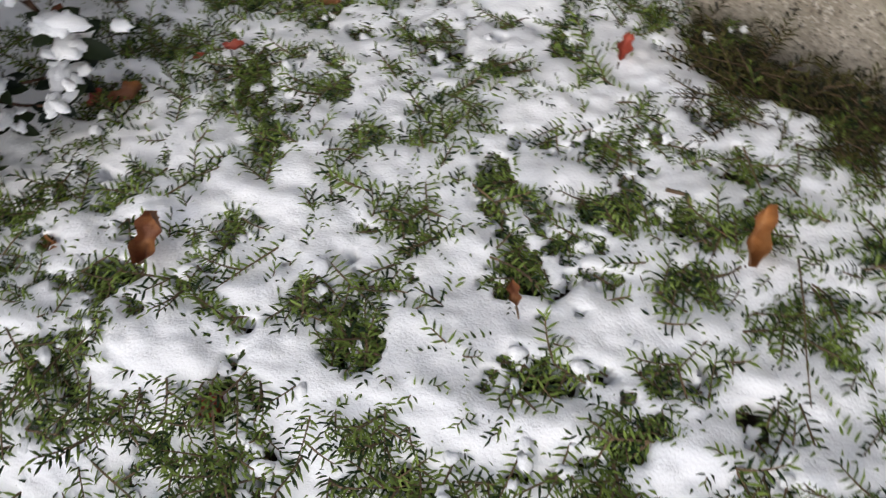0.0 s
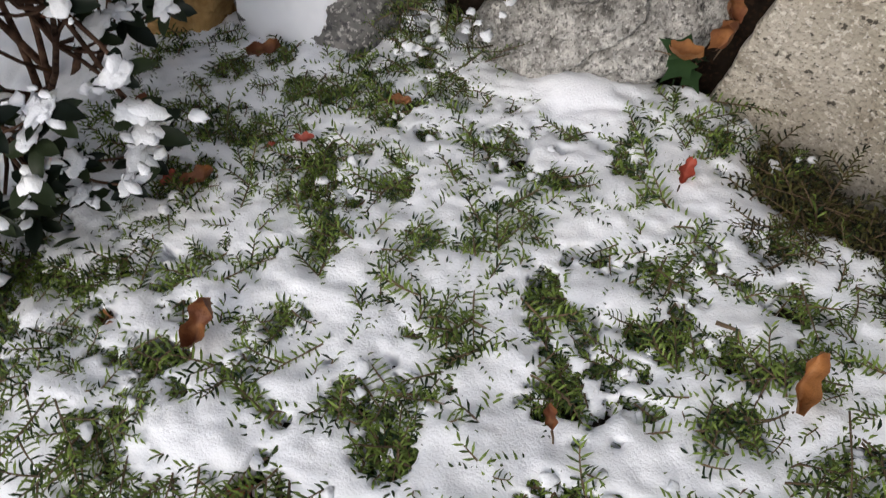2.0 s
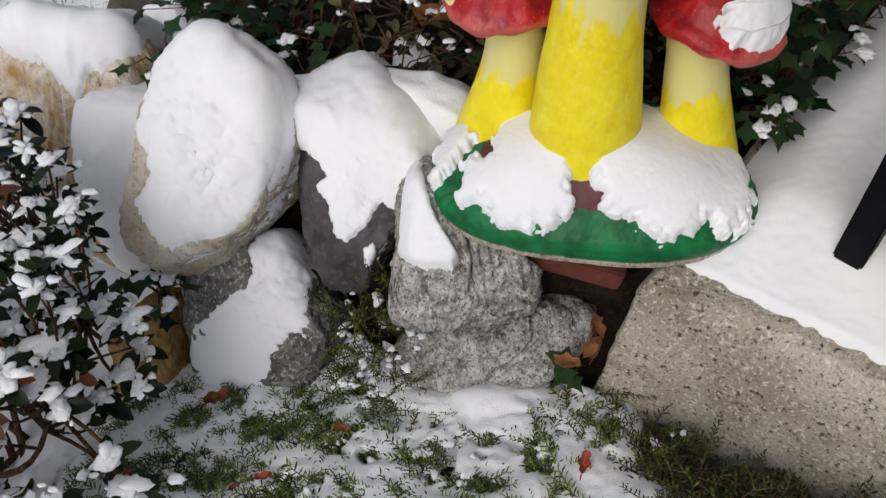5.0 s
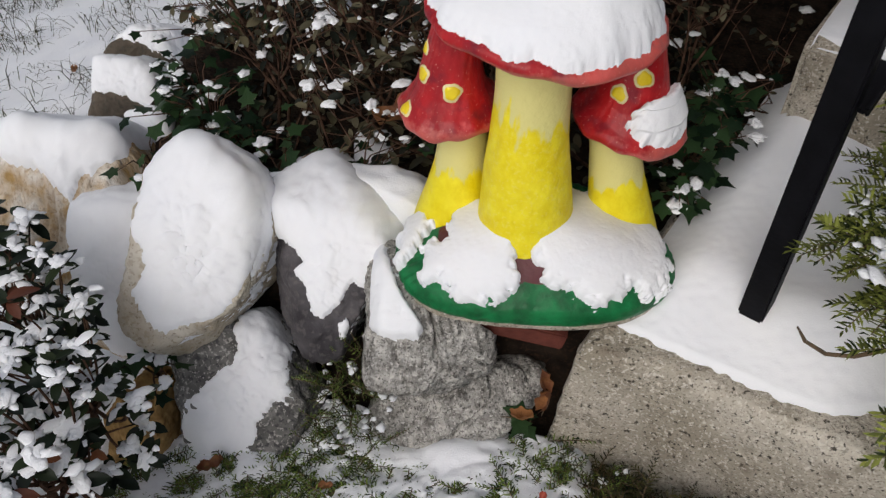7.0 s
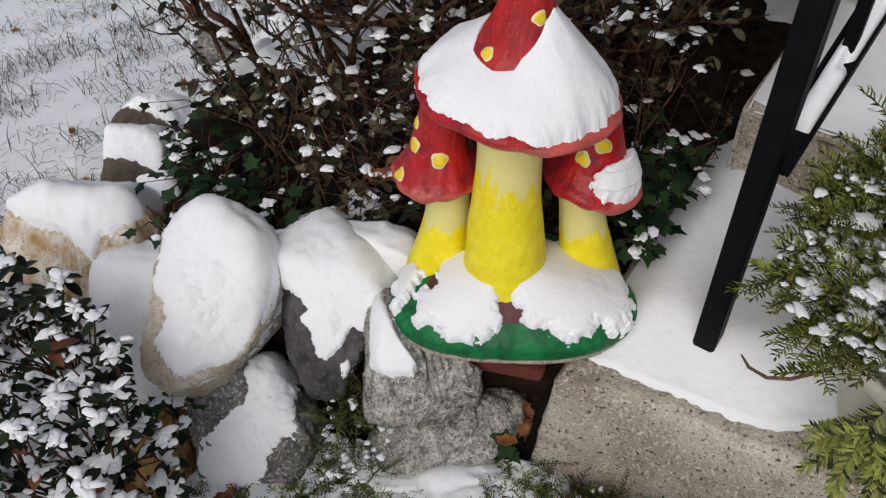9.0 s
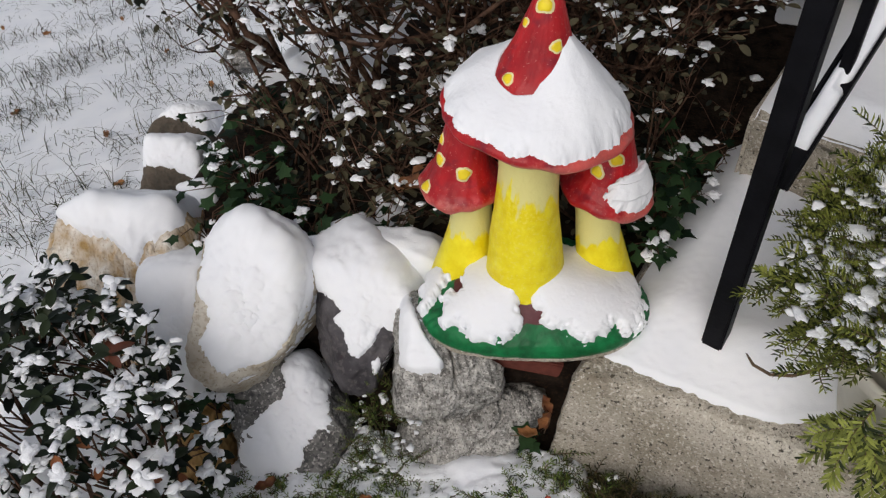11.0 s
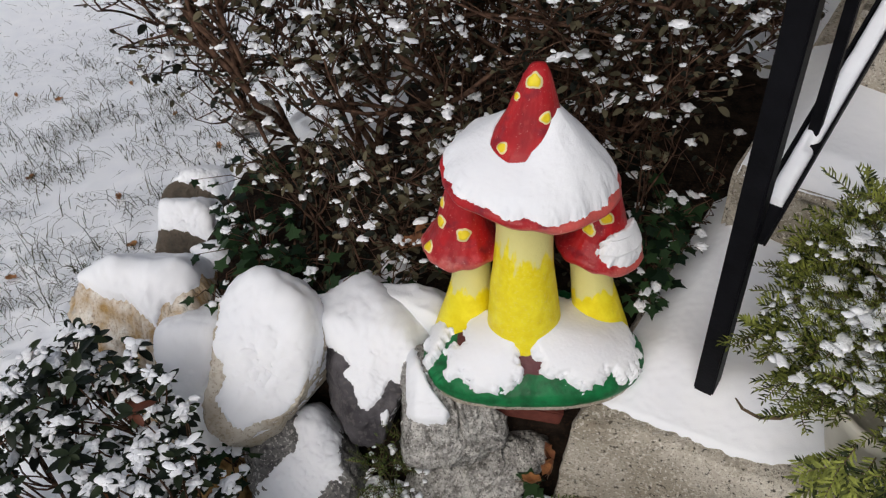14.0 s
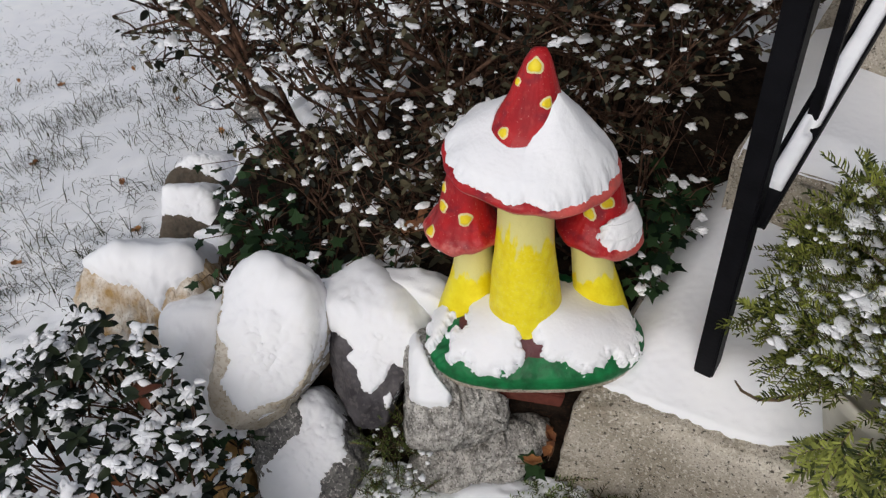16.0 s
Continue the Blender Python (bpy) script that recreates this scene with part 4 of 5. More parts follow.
# ---- needles, leaves and twigs ----
def sprig(length, needle, width, seed, side_shoots=2, spread=62, droop=0.0, gap=0.0032):
    """A conifer sprig along +y, needles in two ranks; returns needles and stem apart."""
    rs = random.Random(seed)
    nv, nf, sv, sf = [], [], [], []

    def shoot(origin, heading, long, bend):
        n = max(6, int(long / gap))
        pts, p, a = [], np.array(origin, float), heading
        for i in range(n + 1):
            pts.append(p.copy())
            a += bend / n + rs.gauss(0, 0.015)
            p = p + (long / n) * np.array((math.sin(a), math.cos(a), -droop * i / n + rs.gauss(0, 0.05)))
        v, f = tube(pts[:: max(1, n // 5)], np.linspace(0.0013, 0.0006, len(pts[:: max(1, n // 5)])), 3)
        o = len(sv)
        sv.extend(v)
        sf.extend(tuple(k + o for k in q) for q in f)
        for i in range(1, n + 1):
            t = i / n
            side = 1 if i % 2 else -1
            ang = a * 0 + heading + bend * t + side * radians(spread * (1.05 - 0.55 * t**3) + rs.gauss(0, 9))
            ll = needle * (0.75 + 0.35 * math.sin(math.pi * min(1, 0.15 + 0.85 * t))) * rs.uniform(0.8, 1.12)
            lift = rs.gauss(0.22, 0.22)
            w = np.array((math.sin(ang) * math.cos(lift), math.cos(ang) * math.cos(lift), math.sin(lift)))
            c = np.array((w[1], -w[0], 0.0))
            c /= np.linalg.norm(c) + 1e-9
            b = pts[i]
            mid = b + w * ll * 0.55 + np.array((0, 0, 0.0012))
            tip = b + w * ll + np.array((0, 0, -0.0012 + rs.gauss(0, 0.001)))
            o = len(nv)
            hw = width * 0.5
            nv.extend([b - c * hw * 0.6, b + c * hw * 0.6, mid + c * hw, tip, mid - c * hw])
            nf.append((o, o + 1, o + 2, o + 4))
            nf.append((o + 4, o + 2, o + 3))
        return pts, heading

    pts, _ = shoot((0, 0, 0), 0.0, length, rs.gauss(0, 0.35))
    for k in range(side_shoots):
        i = int(len(pts) * rs.uniform(0.2, 0.65))
        shoot(pts[i], (1 if k % 2 else -1) * radians(rs.uniform(32, 58)), length * rs.uniform(0.35, 0.6), rs.gauss(0, 0.3))
    return np.array(nv), nf, np.array(sv), sf


def add_sprig(needles, stems, kind, place, way, scale=1.0, roll=0.0):
    m = turn_to(way, roll=roll) * scale
    needles.add(kind[0] @ m.T + place, kind[1])
    stems.add(kind[2] @ m.T + place, kind[3])


def leaf_shape(long, wide, fold=0.25, droop=0.25, point=0.9):
    """An oval leaf along +y with a folded midrib."""
    v, f = [], []
    rows = 6
    for j in range(rows):
        t = j / (rows - 1)
        w = wide * 0.5 * (math.sin(math.pi * min(1.0, 0.04 + t * 0.96)) ** point + 0.02)
        for i in (-1, -0.5, 0, 0.5, 1):
            v.append((i * w, t * long, fold * abs(i) * w - droop * long * t * t))
    for j in range(rows - 1):
        for i in range(4):
            a = j * 5 + i
            f.append((a, a + 1, a + 6, a + 5))
    return np.array(v), f


def lump_shape(level, k):
    v = ico(level)[0]
    p = v * (1 + 0.75 * fnoise(v + 3.1 * k, 1.7, k, 2) + 0.36 * fnoise(v + 1.7 * k, 4.2, k + 50, 2))[:, None]
    p[:, 2] = np.where(p[:, 2] < 0, p[:, 2] * 0.35, p[:, 2])
    return p


LUMPS = {level: [lump_shape(level, k) for k in range(40)] for level in (2, 3)}


def blob(soup, place, r, flat, seed, level=3, stretch=None):
    """A small irregular lump of snow."""
    p = LUMPS[level][seed % 40] * np.array((r, r, r * flat))
    if stretch is not None:
        way, k = stretch
        w = np.array(way, float)
        w /= math.sqrt(w @ w) + 1e-9
        p = p + np.outer(p @ w, w) * (k - 1)
    soup.add(p + np.array(place), ico(level)[1])


def crumbs(soup, place, r, n, seed, flat=(0.35, 0.6), spread=0.6):
    """A crumbly clot of snow: one ragged lump with a few crumbs about it."""
    a = rnd(0, 6.28)
    blob(soup, place, r, rnd(*flat), seed, 3 if r > 0.007 else 2, ((math.cos(a), math.sin(a), 0), rnd(1.0, 1.7)))
    for k in range(n - 1):
        off = np.array((random.gauss(0, r * spread), random.gauss(0, r * spread), random.gauss(0, r * 0.10)))
        blob(soup, np.array(place) + off, r * rnd(0.25, 0.7), rnd(*flat), seed + k, 2, ((rnd(-1, 1), rnd(-1, 1), 0), rnd(1.0, 1.8)))


def snow_leaf(shape, size, m, at, soup):
    """A thin drift of snow lying on a leaf."""
    v = shape[0].copy()
    t = v[:, 1] / v[:, 1].max()
    half = np.maximum(np.abs(v[:, 0]).reshape(-1, 5).max(1).repeat(5), 1e-5)
    s = v[:, 0] / half
    v[:, 0] *= 0.85 + rnd(-0.25, 0.2)
    v[:, 1] = v[:, 1] * rnd(0.5, 0.9) + np.array([rnd(-0.0012, 0.0012) for _ in v])
    v[:, 2] += 0.0062 * rnd(0.6, 1.3) * np.sqrt(np.maximum(0, 1 - s**2)) * np.sin(np.pi * np.clip(0.2 + 0.8 * t, 0, 1)) ** 0.5 + 0.0006
    soup.add(v @ (m * size).T + at, shape[1])


def stuff(name, soup, mat, label, category, parent=None, flat=False):
    ob = new(name, soup.mesh(name, mat, flat))
    if parent is not None:
        ob.parent = parent
        ob.matrix_parent_inverse = Matrix.Translation(parent.location).inverted()
    return tagged(ob, label, "" if parent is not None else category, kind="stuff")


# ---- spreading yew in front of the wall ----
yew = empty("yew_ground_cover", (0.1, 0.3, 0.08), "low spreading green yew with snow between its sprigs", "shrub")
kinds = [sprig(rnd(0.06, 0.095), 0.0118, 0.0022, 100 + k, side_shoots=(1, 2, 3)[k % 3]) for k in range(9)]
clots = Soup()
sprig_meshes = []
for nv, nf, sv, sf in kinds:
    me = mesh("sprig", np.concatenate([nv, sv]), list(nf) + [tuple(k + len(nv) for k in q) for q in sf], [NEEDLE, TWIG_TAN], True)
    me.polygons.foreach_set("material_index", [0] * len(nf) + [1] * len(sf))
    sprig_meshes.append(me)
needles, stems, dark_needles = Soup(), Soup(), Soup()
single = 0
EDGE_X, EDGE_Y = [0.2, 0.395, 0.64, 1.3], [0.655, 0.652, 0.55, 0.18]
spots = np.random.uniform((-0.36, -0.12), (0.72, 0.66), (8200, 2))
edges = np.interp(spots[:, 0], EDGE_X, EDGE_Y)
depths, soils = snow_depth(spots[:, 0], spots[:, 1]), land(spots[:, 0], spots[:, 1])
below = snow_depth(spots[:, 0], spots[:, 1] - 0.035)
sparse = fnoise(np.c_[spots, 0 * edges + 0.3], 12, 31, 2)
for (x, y), depth, drop, soil, edge, thin in zip(spots, depths, below, soils, edges, sparse):
    if y > edge - 0.02 or (x < -0.24 and random.random() > 0.60 + 0.3 * smooth(0.30, 0.1, y)):
        continue
    if math.hypot((x - 0.12) * 0.7, y - 0.59) < 0.05:
        continue
    wooded = x > 0.34 and y > edge - 0.20
    loaded = False
    if wooded:
        if random.random() > 0.62:
            continue
        a, z, lift = random.gauss(-1.8, 1.1), soil + 0.02 + rnd(-0.015, 0.018), rnd(-0.1, 0.4)
    elif depth > 0.012 and drop < 0.012:
        if random.random() > 0.46:
            continue
        a, z, lift = random.gauss(-1.6, 0.55), soil + depth - rnd(0.003, 0.009), rnd(-0.20, 0.12)
        loaded = random.random() < 0.30
    elif depth <= 0.012:
        if random.random() > 0.40:
            continue
        a, z, lift = random.gauss(-1.7, 0.9), soil + rnd(0.010, 0.030), rnd(-0.1, 0.15)
        loaded = random.random() < 0.65
    else:
        if random.random() > 0.21 + 0.32 * thin:
            continue
        a, z, lift = rnd(0, 6.28), soil + depth - rnd(0.002, 0.007), rnd(-0.05, 0.05)
    way = np.array((math.cos(a), math.sin(a), lift - 0.36 * math.sin(a) + 0.14 * math.cos(a)))
    if loaded:
        unit = way / np.linalg.norm(way)
        for t in (0.008, 0.020, 0.032, 0.044):
            at = np.array((x, y, z + 0.001)) + unit * (t + rnd(-0.006, 0.006)) + np.array((random.gauss(0, 0.004), random.gauss(0, 0.004), 0))
            blob(clots, at, rnd(0.003, 0.0065), rnd(0.3, 0.55), random.randrange(40), 2, ((rnd(-1, 1), rnd(-1, 1), 0.2), rnd(1.0, 1.5)))
    which, size, roll = random.randrange(9), rnd(0.75, 1.1), random.gauss(0, 0.35)
    if single < 290 and not wooded and -0.12 < x < 0.36 and 0.08 < y < 0.46:
        m = Matrix((turn_to(way, roll=roll) * size).tolist()).to_4x4()
        m.translation = Vector((x, y, z)) - yew.location
        part("sprig", sprig_meshes[which], yew, "", m)
        single += 1
    else:
        add_sprig(dark_needles if wooded else needles, stems, kinds[which], np.array((x, y, z)), way, size, roll)
stuff("needle_mass", needles, NEEDLE, "short green yew needles", "", yew, True)
stuff("old_needle_mass", dark_needles, NEEDLE_DARK, "dark brownish green yew needles beside the step", "", yew, True)
stuff("twig_tangle", stems, TWIG_TAN, "thin brown twigs", "", yew)

# sprigs standing up against the wall stones
tuft = empty("yew_shoot", (-0.01, 0.68, 0.02), "upright yew shoot dusted with snow between wall stones", "shrub")
needles, stems = Soup(), Soup()
for k in range(46):
    x, y = rnd(-0.08, 0.03), rnd(0.60, 0.72)
    add_sprig(needles, stems, random.choice(kinds), np.array((x, y, 0.0 + 0.5 * (y - 0.6) + rnd(0, 0.05))), (rnd(-0.5, 0.5), rnd(-0.7, 0.2), rnd(0.3, 1.0)), rnd(0.7, 1.0), rnd(-1, 1))
stuff("needle_mass", needles, NEEDLE, "short green yew needles", "", tuft, True)
stuff("twig_tangle", stems, TWIG_TAN, "thin brown twigs", "", tuft)

# clots of snow caught on the yew
for k in range(60):
    x, y = rnd(-0.08, 0.03), rnd(0.59, 0.72)
    blob(clots, (x, y, 0.015 + 0.5 * (y - 0.6) + rnd(0, 0.055)), rnd(0.003, 0.0065), rnd(0.35, 0.6), k, 2, ((rnd(-1, 1), rnd(-1, 0.2), 0.2), rnd(1.0, 1.6)))
stuff("snow_clots", clots, SNOW, "small clots of snow caught on yew sprigs", "snow")


# ---- potted conifer on the step ----
POT = np.array((0.790, 0.580, 0.236))
potted = empty("potted_conifer", POT, "bushy green dwarf conifer in a cream planter, snow on top", "potted plant")


def pot_fn(u, v):
    a = 2 * np.pi * u
    r = np.interp(v, [0, 0.03, 0.42, 0.80, 0.84, 0.90, 0.93, 0.96, 1], [0.0, 0.095, 0.12, 0.138, 0.148, 0.148, 0.138, 0.13, 0.0])
    z = np.interp(v, [0, 0.03, 0.42, 0.80, 0.84, 0.90, 0.93, 0.96, 1], [0.0, 0.0, 0.10, 0.17, 0.172, 0.20, 0.20, 0.18, 0.178])
    return np.stack([r * np.cos(a), r * np.sin(a), z], 1)


part("pot", mesh("pot", *sheet(pot_fn, 48, 60), CERAMIC), potted, "smooth cream planter")
pot_kinds = [sprig(rnd(0.075, 0.11), 0.0165, 0.0034, 300 + k, side_shoots=(2, 3, 4)[k % 3], spread=55, droop=0.35, gap=0.0024) for k in range(8)]
needles, stems, heaps = Soup(), Soup(), Soup()
core = POT + np.array((0.015, 0.015, 0.235))
for k in range(640):
    a, e = rnd(0, 2 * math.pi), math.asin(rnd(-0.02, 1.0))
    w = np.array((math.cos(a) * math.cos(e), math.sin(a) * math.cos(e), math.sin(e)))
    if w[2] < 0.30 and w[1] < 0.35 and w[0] > -0.9 and random.random() < 0.40:
        continue
    lump = 1 + 0.22 * float(fnoise(np.array([w]), 2.4, 44, 2)[0])
    r = np.array((0.242, 0.255, 0.245)) * lump * rnd(0.45, 0.86)
    place = core + w * r
    if place[2] < 0.50 and place[1] < 0.60 and place[0] > 0.57 and random.random() < 0.25:
        continue
    way = w + np.array((0, 0, -0.1 - 0.25 * max(0, 0.5 - w[2])))
    add_sprig(needles, stems, random.choice(pot_kinds), place, way, rnd(0.75, 1.1), rnd(-0.5, 0.5))
    if k % 5 == 0:
        m = turn_to(w)
        pts = [POT + (0, 0, 0.19), POT + (0, 0, 0.2) + w * r * 0.5, place]
        v, f = tube(pts, [0.004, 0.003, 0.0015], 4)
        stems.add(v, f)
    if w[2] > 0.15 and random.random() < 0.95 and r[0] / 0.242 > 0.55:
        tip = place + way / np.linalg.norm(way) * 0.04
        crumbs(heaps, tip + np.array((0, 0, 0.003)), rnd(0.006, 0.014), 7, k, (0.3, 0.55), 1.6)
for k in range(26):
    a, far = rnd(math.pi * 1.15, math.pi * 1.7), rnd(0.13, 0.20)
    place = POT + np.array((far * math.cos(a), far * math.sin(a), rnd(0.13, 0.27)))
    add_sprig(needles, stems, random.choice(pot_kinds), place, (0.55 * math.cos(a), 0.55 * math.sin(a), rnd(-1.1, -0.5)), rnd(0.8, 1.15), rnd(-0.5, 0.5))
stuff("needle_mass", needles, NEEDLE_POT, "bright green needles", "", potted, True)
stuff("branch_tangle", stems, TWIG_TAN, "thin brown branches", "", potted)
stuff("snow_clots", heaps, SNOW, "clots of snow on the potted conifer", "snow")
pts = [(0.65, 0.60, 0.345), (0.605, 0.595, 0.330), (0.575, 0.60, 0.325), (0.55, 0.61, 0.335), (0.538, 0.618, 0.352)]
v, f = tube(pts, [0.0035, 0.003, 0.0028, 0.0025, 0.0012], 6)
part("bare_twig", mesh("bare_twig", np.array(v) - POT, f, TWIG_TAN), potted, "bare curled brown twig")


# ---- evergreen shrub with glossy leaves beside the bed ----
def grow_to(base, tip, bow, r0, r1, n=7):
    base, tip = np.array(base, float), np.array(tip, float)
    t = np.linspace(0, 1, n)[:, None]
    p = base + (tip - base) * t + np.array(bow) * (t * (1 - t) * 4)
    return p, np.linspace(r0, r1, n)


azalea = empty("evergreen_shrub", (-0.57, 0.50, -0.14), "evergreen shrub with dark glossy leaves under star-shaped snow", "shrub")
AZ = np.array((-0.57, 0.50, -0.14))
leaf_kinds = [leaf_shape(0.030, 0.0155, 0.25, 0.18, 0.6), leaf_shape(0.035, 0.0165, 0.2, 0.3, 0.6), leaf_shape(0.025, 0.013, 0.3, 0.1, 0.65)]
leaf_meshes = [mesh("leaf", *k, LEAF) for k in leaf_kinds]
rust_meshes = [mesh("leaf", *k, LEAF_RUST) for k in leaf_kinds]
far_leaves, wood, star = Soup(), Soup(), Soup()
mains = []
for k in range(16):
    a = 2 * math.pi * k / 16 + rnd(-0.2, 0.2)
    far = rnd(0.5, 1.0)
    tip = AZ + np.array((0.32 * math.cos(a) * far, 0.34 * math.sin(a) * far, rnd(0.28, 0.40)))
    if tip[1] > 0.90 - 0.70 * (tip[0] + 0.8) or tip[0] > -0.30:
        continue
    p, r = grow_to(AZ + np.array((rnd(-0.04, 0.04), rnd(-0.04, 0.04), 0)), tip, (0, 0, -0.05), 0.006, 0.0025)
    wood.add(*tube(p, r, 6))
    mains.extend(p[3:])
mains = np.array(mains)
made = 0
for k in range(620):
    a = rnd(0, 2 * math.pi)
    far = math.sqrt(rnd(0.02, 1.0))
    x, y = AZ[0] + 0.40 * far * math.cos(a), AZ[1] + 0.42 * far * math.sin(a)
    z = 0.38 - 0.20 * far**3 + rnd(-0.17, 0.03) - 0.14 * smooth(-0.55, -0.95, x)
    if y > 0.98 - 0.70 * (x + 0.8) or x > -0.21 - 0.6 * max(0.0, y - 0.42):
        continue
    tip = np.array((x, y, z))
    i = np.argmin(np.linalg.norm(mains - tip + (0, 0, 0.05), axis=1))
    p, r = grow_to(mains[i], tip, (rnd(-0.02, 0.02), rnd(-0.02, 0.02), -0.02), 0.0026, 0.0014, 6)
    wood.add(*tube(p, r, 4))
    snowy = random.random() < 0.86
    for j in range(random.choice((5, 6, 7, 8))):
        b = 2 * math.pi * j / 6.5 + rnd(-0.3, 0.3)
        way = np.array((math.cos(b), math.sin(b), rnd(-0.35, 0.45)))
        m = turn_to(way, roll=rnd(-0.3, 0.3))
        size = rnd(0.75, 1.15)
        at = tip + np.array((0, 0, rnd(-0.012, 0.004)))
        which = random.randrange(3)
        near = x > -0.48 and made < 300
        rust = random.random() < 0.14
        if near:
            mm = Matrix((m * size).tolist()).to_4x4()
            mm.translation = Vector(at - AZ)
            part("leaf", (rust_meshes if rust else leaf_meshes)[which], azalea, "rust-brown leaf" if rust else "", mm)
            made += 1
        else:
            far_leaves.add(leaf_kinds[which][0] @ (m * size).T + at, leaf_kinds[which][1])
        if snowy and random.random() < 0.60:
            snow_leaf(leaf_kinds[which], size, m, at, star)
    if snowy:
        crumbs(star, tip + (0, 0, 0.003), rnd(0.007, 0.012), 4, k, (0.25, 0.4), 1.3)
stuff("leaf_mass", far_leaves, LEAF_JOINED, "dark glossy leaves", "", azalea)
stuff("branch_tangle", wood, TWIG, "thin brown branches", "", azalea)
stuff("snow_clots", star, SNOW, "star-shaped clots of snow on shrub leaves", "snow")


# ---- twiggy shrub behind the ornament ----
bush = empty("twiggy_shrub", (0.2, 1.35, 0.19), "large twiggy brown shrub with small dull leaves and snow", "shrub")
wood, leaves, clumps = Soup(), Soup(), Soup()
small_leaf = [leaf_shape(0.022, 0.012, 0.2, 0.2, 0.6), leaf_shape(0.017, 0.010, 0.25, 0.1, 0.6), leaf_shape(0.027, 0.014, 0.2, 0.35, 0.6)]


def clear_of_ornament(p):
    """Twigs keep behind the mushroom ornament, the wall stones and the steps."""
    lim = 0.985 if p[0] > -0.01 else 0.95 + 0.22 * float(smooth(-0.02, -0.25, p[0]))
    if p[1] < lim:
        p[1] = lim + 0.3 * (lim - p[1])
    left = -0.38 - 0.22 * smooth(0.40, 0.80, p[2]) - 0.1 * (p[1] - 1.2)
    if p[0] < left:
        p[0] = left + rnd(0.0, 0.10)
    edge = (p[0] - 0.617) * SIDE[0] + (p[1] - 1.088) * SIDE[1]
    if edge > -0.02:
        p[:2] = p[:2] - SIDE * (edge + rnd(0.02, 0.06))
    return p


def twig(start, way, long, r0, depth):
    n = max(4, int(long / 0.035))
    p, w = np.array(start, float), np.array(way, float)
    pts = [p.copy()]
    for i in range(n):
        w = w / np.linalg.norm(w)
        w = w + np.array((random.gauss(0, 0.13), random.gauss(0, 0.13), random.gauss(0.03, 0.10)))
        p = clear_of_ornament(p + w / np.linalg.norm(w) * long / n)
        pts.append(p.copy())
    wood.add(*tube(pts, np.linspace(r0, max(0.0007, r0 * 0.45), len(pts)), 5 if depth < 2 else 3))
    if depth < 3:
        for k in range((7, 5, 3)[depth]):
            i = random.randint(max(1, n // 3), n)
            w2 = np.array((random.gauss(0, 0.62), random.gauss(-0.15, 0.62), random.gauss(0.22, 0.42))) + 0.75 * w
            twig(pts[i], w2, long * rnd(0.32, 0.60), r0 * 0.58, depth + 1)
    if depth >= 2:
        for q in pts[max(1, len(pts) // 2):]:
            for _ in range(3):
                if random.random() < 0.18:
                    a = rnd(0, 2 * math.pi)
                    m = turn_to((math.cos(a), math.sin(a), rnd(-0.5, 0.6)), roll=rnd(-0.6, 0.6)) * rnd(0.55, 1.05)
                    k = random.choice(small_leaf)
                    leaves.add(k[0] @ m.T + q, k[1])
            if random.random() < 0.09:
                crumbs(clumps, q + np.array((0, 0, 0.003)), 0.0025 + 0.006 * random.random() ** 2, 3, random.randrange(900), (0.45, 0.8))
        if random.random() < 0.15:
            crumbs(clumps, pts[-1] + np.array((0, 0, 0.004)), rnd(0.004, 0.011), 3, random.randrange(900), (0.4, 0.7), 0.9)


for cx, cy, number, aim in ((-0.10, 1.42, 7, -0.45), (0.06, 1.46, 9, -0.15), (0.24, 1.42, 9, 0.05), (0.42, 1.46, 9, 0.15), (0.3, 1.75, 5, 0.0), (0.56, 1.62, 8, 0.15), (0.70, 1.85, 7, 0.1), (-0.25, 1.34, 2, -0.25)):
    for k in range(number):
        bx, by = random.gauss(cx, 0.035), random.gauss(cy, 0.05)
        twig((bx, by, 0.17), (random.gauss(aim, 0.30), rnd(-0.32, 0.2), rnd(0.7, 1.1)), rnd(0.50, 0.85), rnd(0.004, 0.011), 0)
for k in range(1100):
    x, y = rnd(-0.3, 0.55), rnd(1.0, 1.55)
    if (x - 0.57) * SIDE[0] + (y - 1.06) * SIDE[1] > -0.03:
        continue
    m = turn_to((rnd(-1, 1), rnd(-1, 1), rnd(-0.25, 0.4)), roll=rnd(-0.5, 0.5)) * rnd(0.8, 1.4)
    k = random.choice(small_leaf)
    leaves.add(k[0] @ m.T + np.array((x, y, ground_z(x, y) + rnd(0.002, 0.02))), k[1])
for k in range(20):
    twig((rnd(-0.28, 0.45), rnd(1.04, 1.2), 0.18), (rnd(-0.7, 0.4), rnd(-0.2, 0.1), rnd(0.3, 0.8)), rnd(0.25, 0.42), 0.0035, 1)
for k in range(8):
    twig((rnd(-0.22, -0.05), rnd(1.0, 1.04), 0.20), (rnd(-0.5, 0.6), rnd(-0.9, -0.3), rnd(0.1, 0.35)), rnd(0.16, 0.24), 0.0022, 2)
stuff("branch_tangle", wood, TWIG, "dark brown twiggy branches", "", bush)
stuff("leaf_mass", leaves, SHRUB_LEAF, "small dull green and maroon leaves", "", bush)
stuff("snow_clots", clumps, SNOW, "small clots of snow on twigs and leaves", "snow")


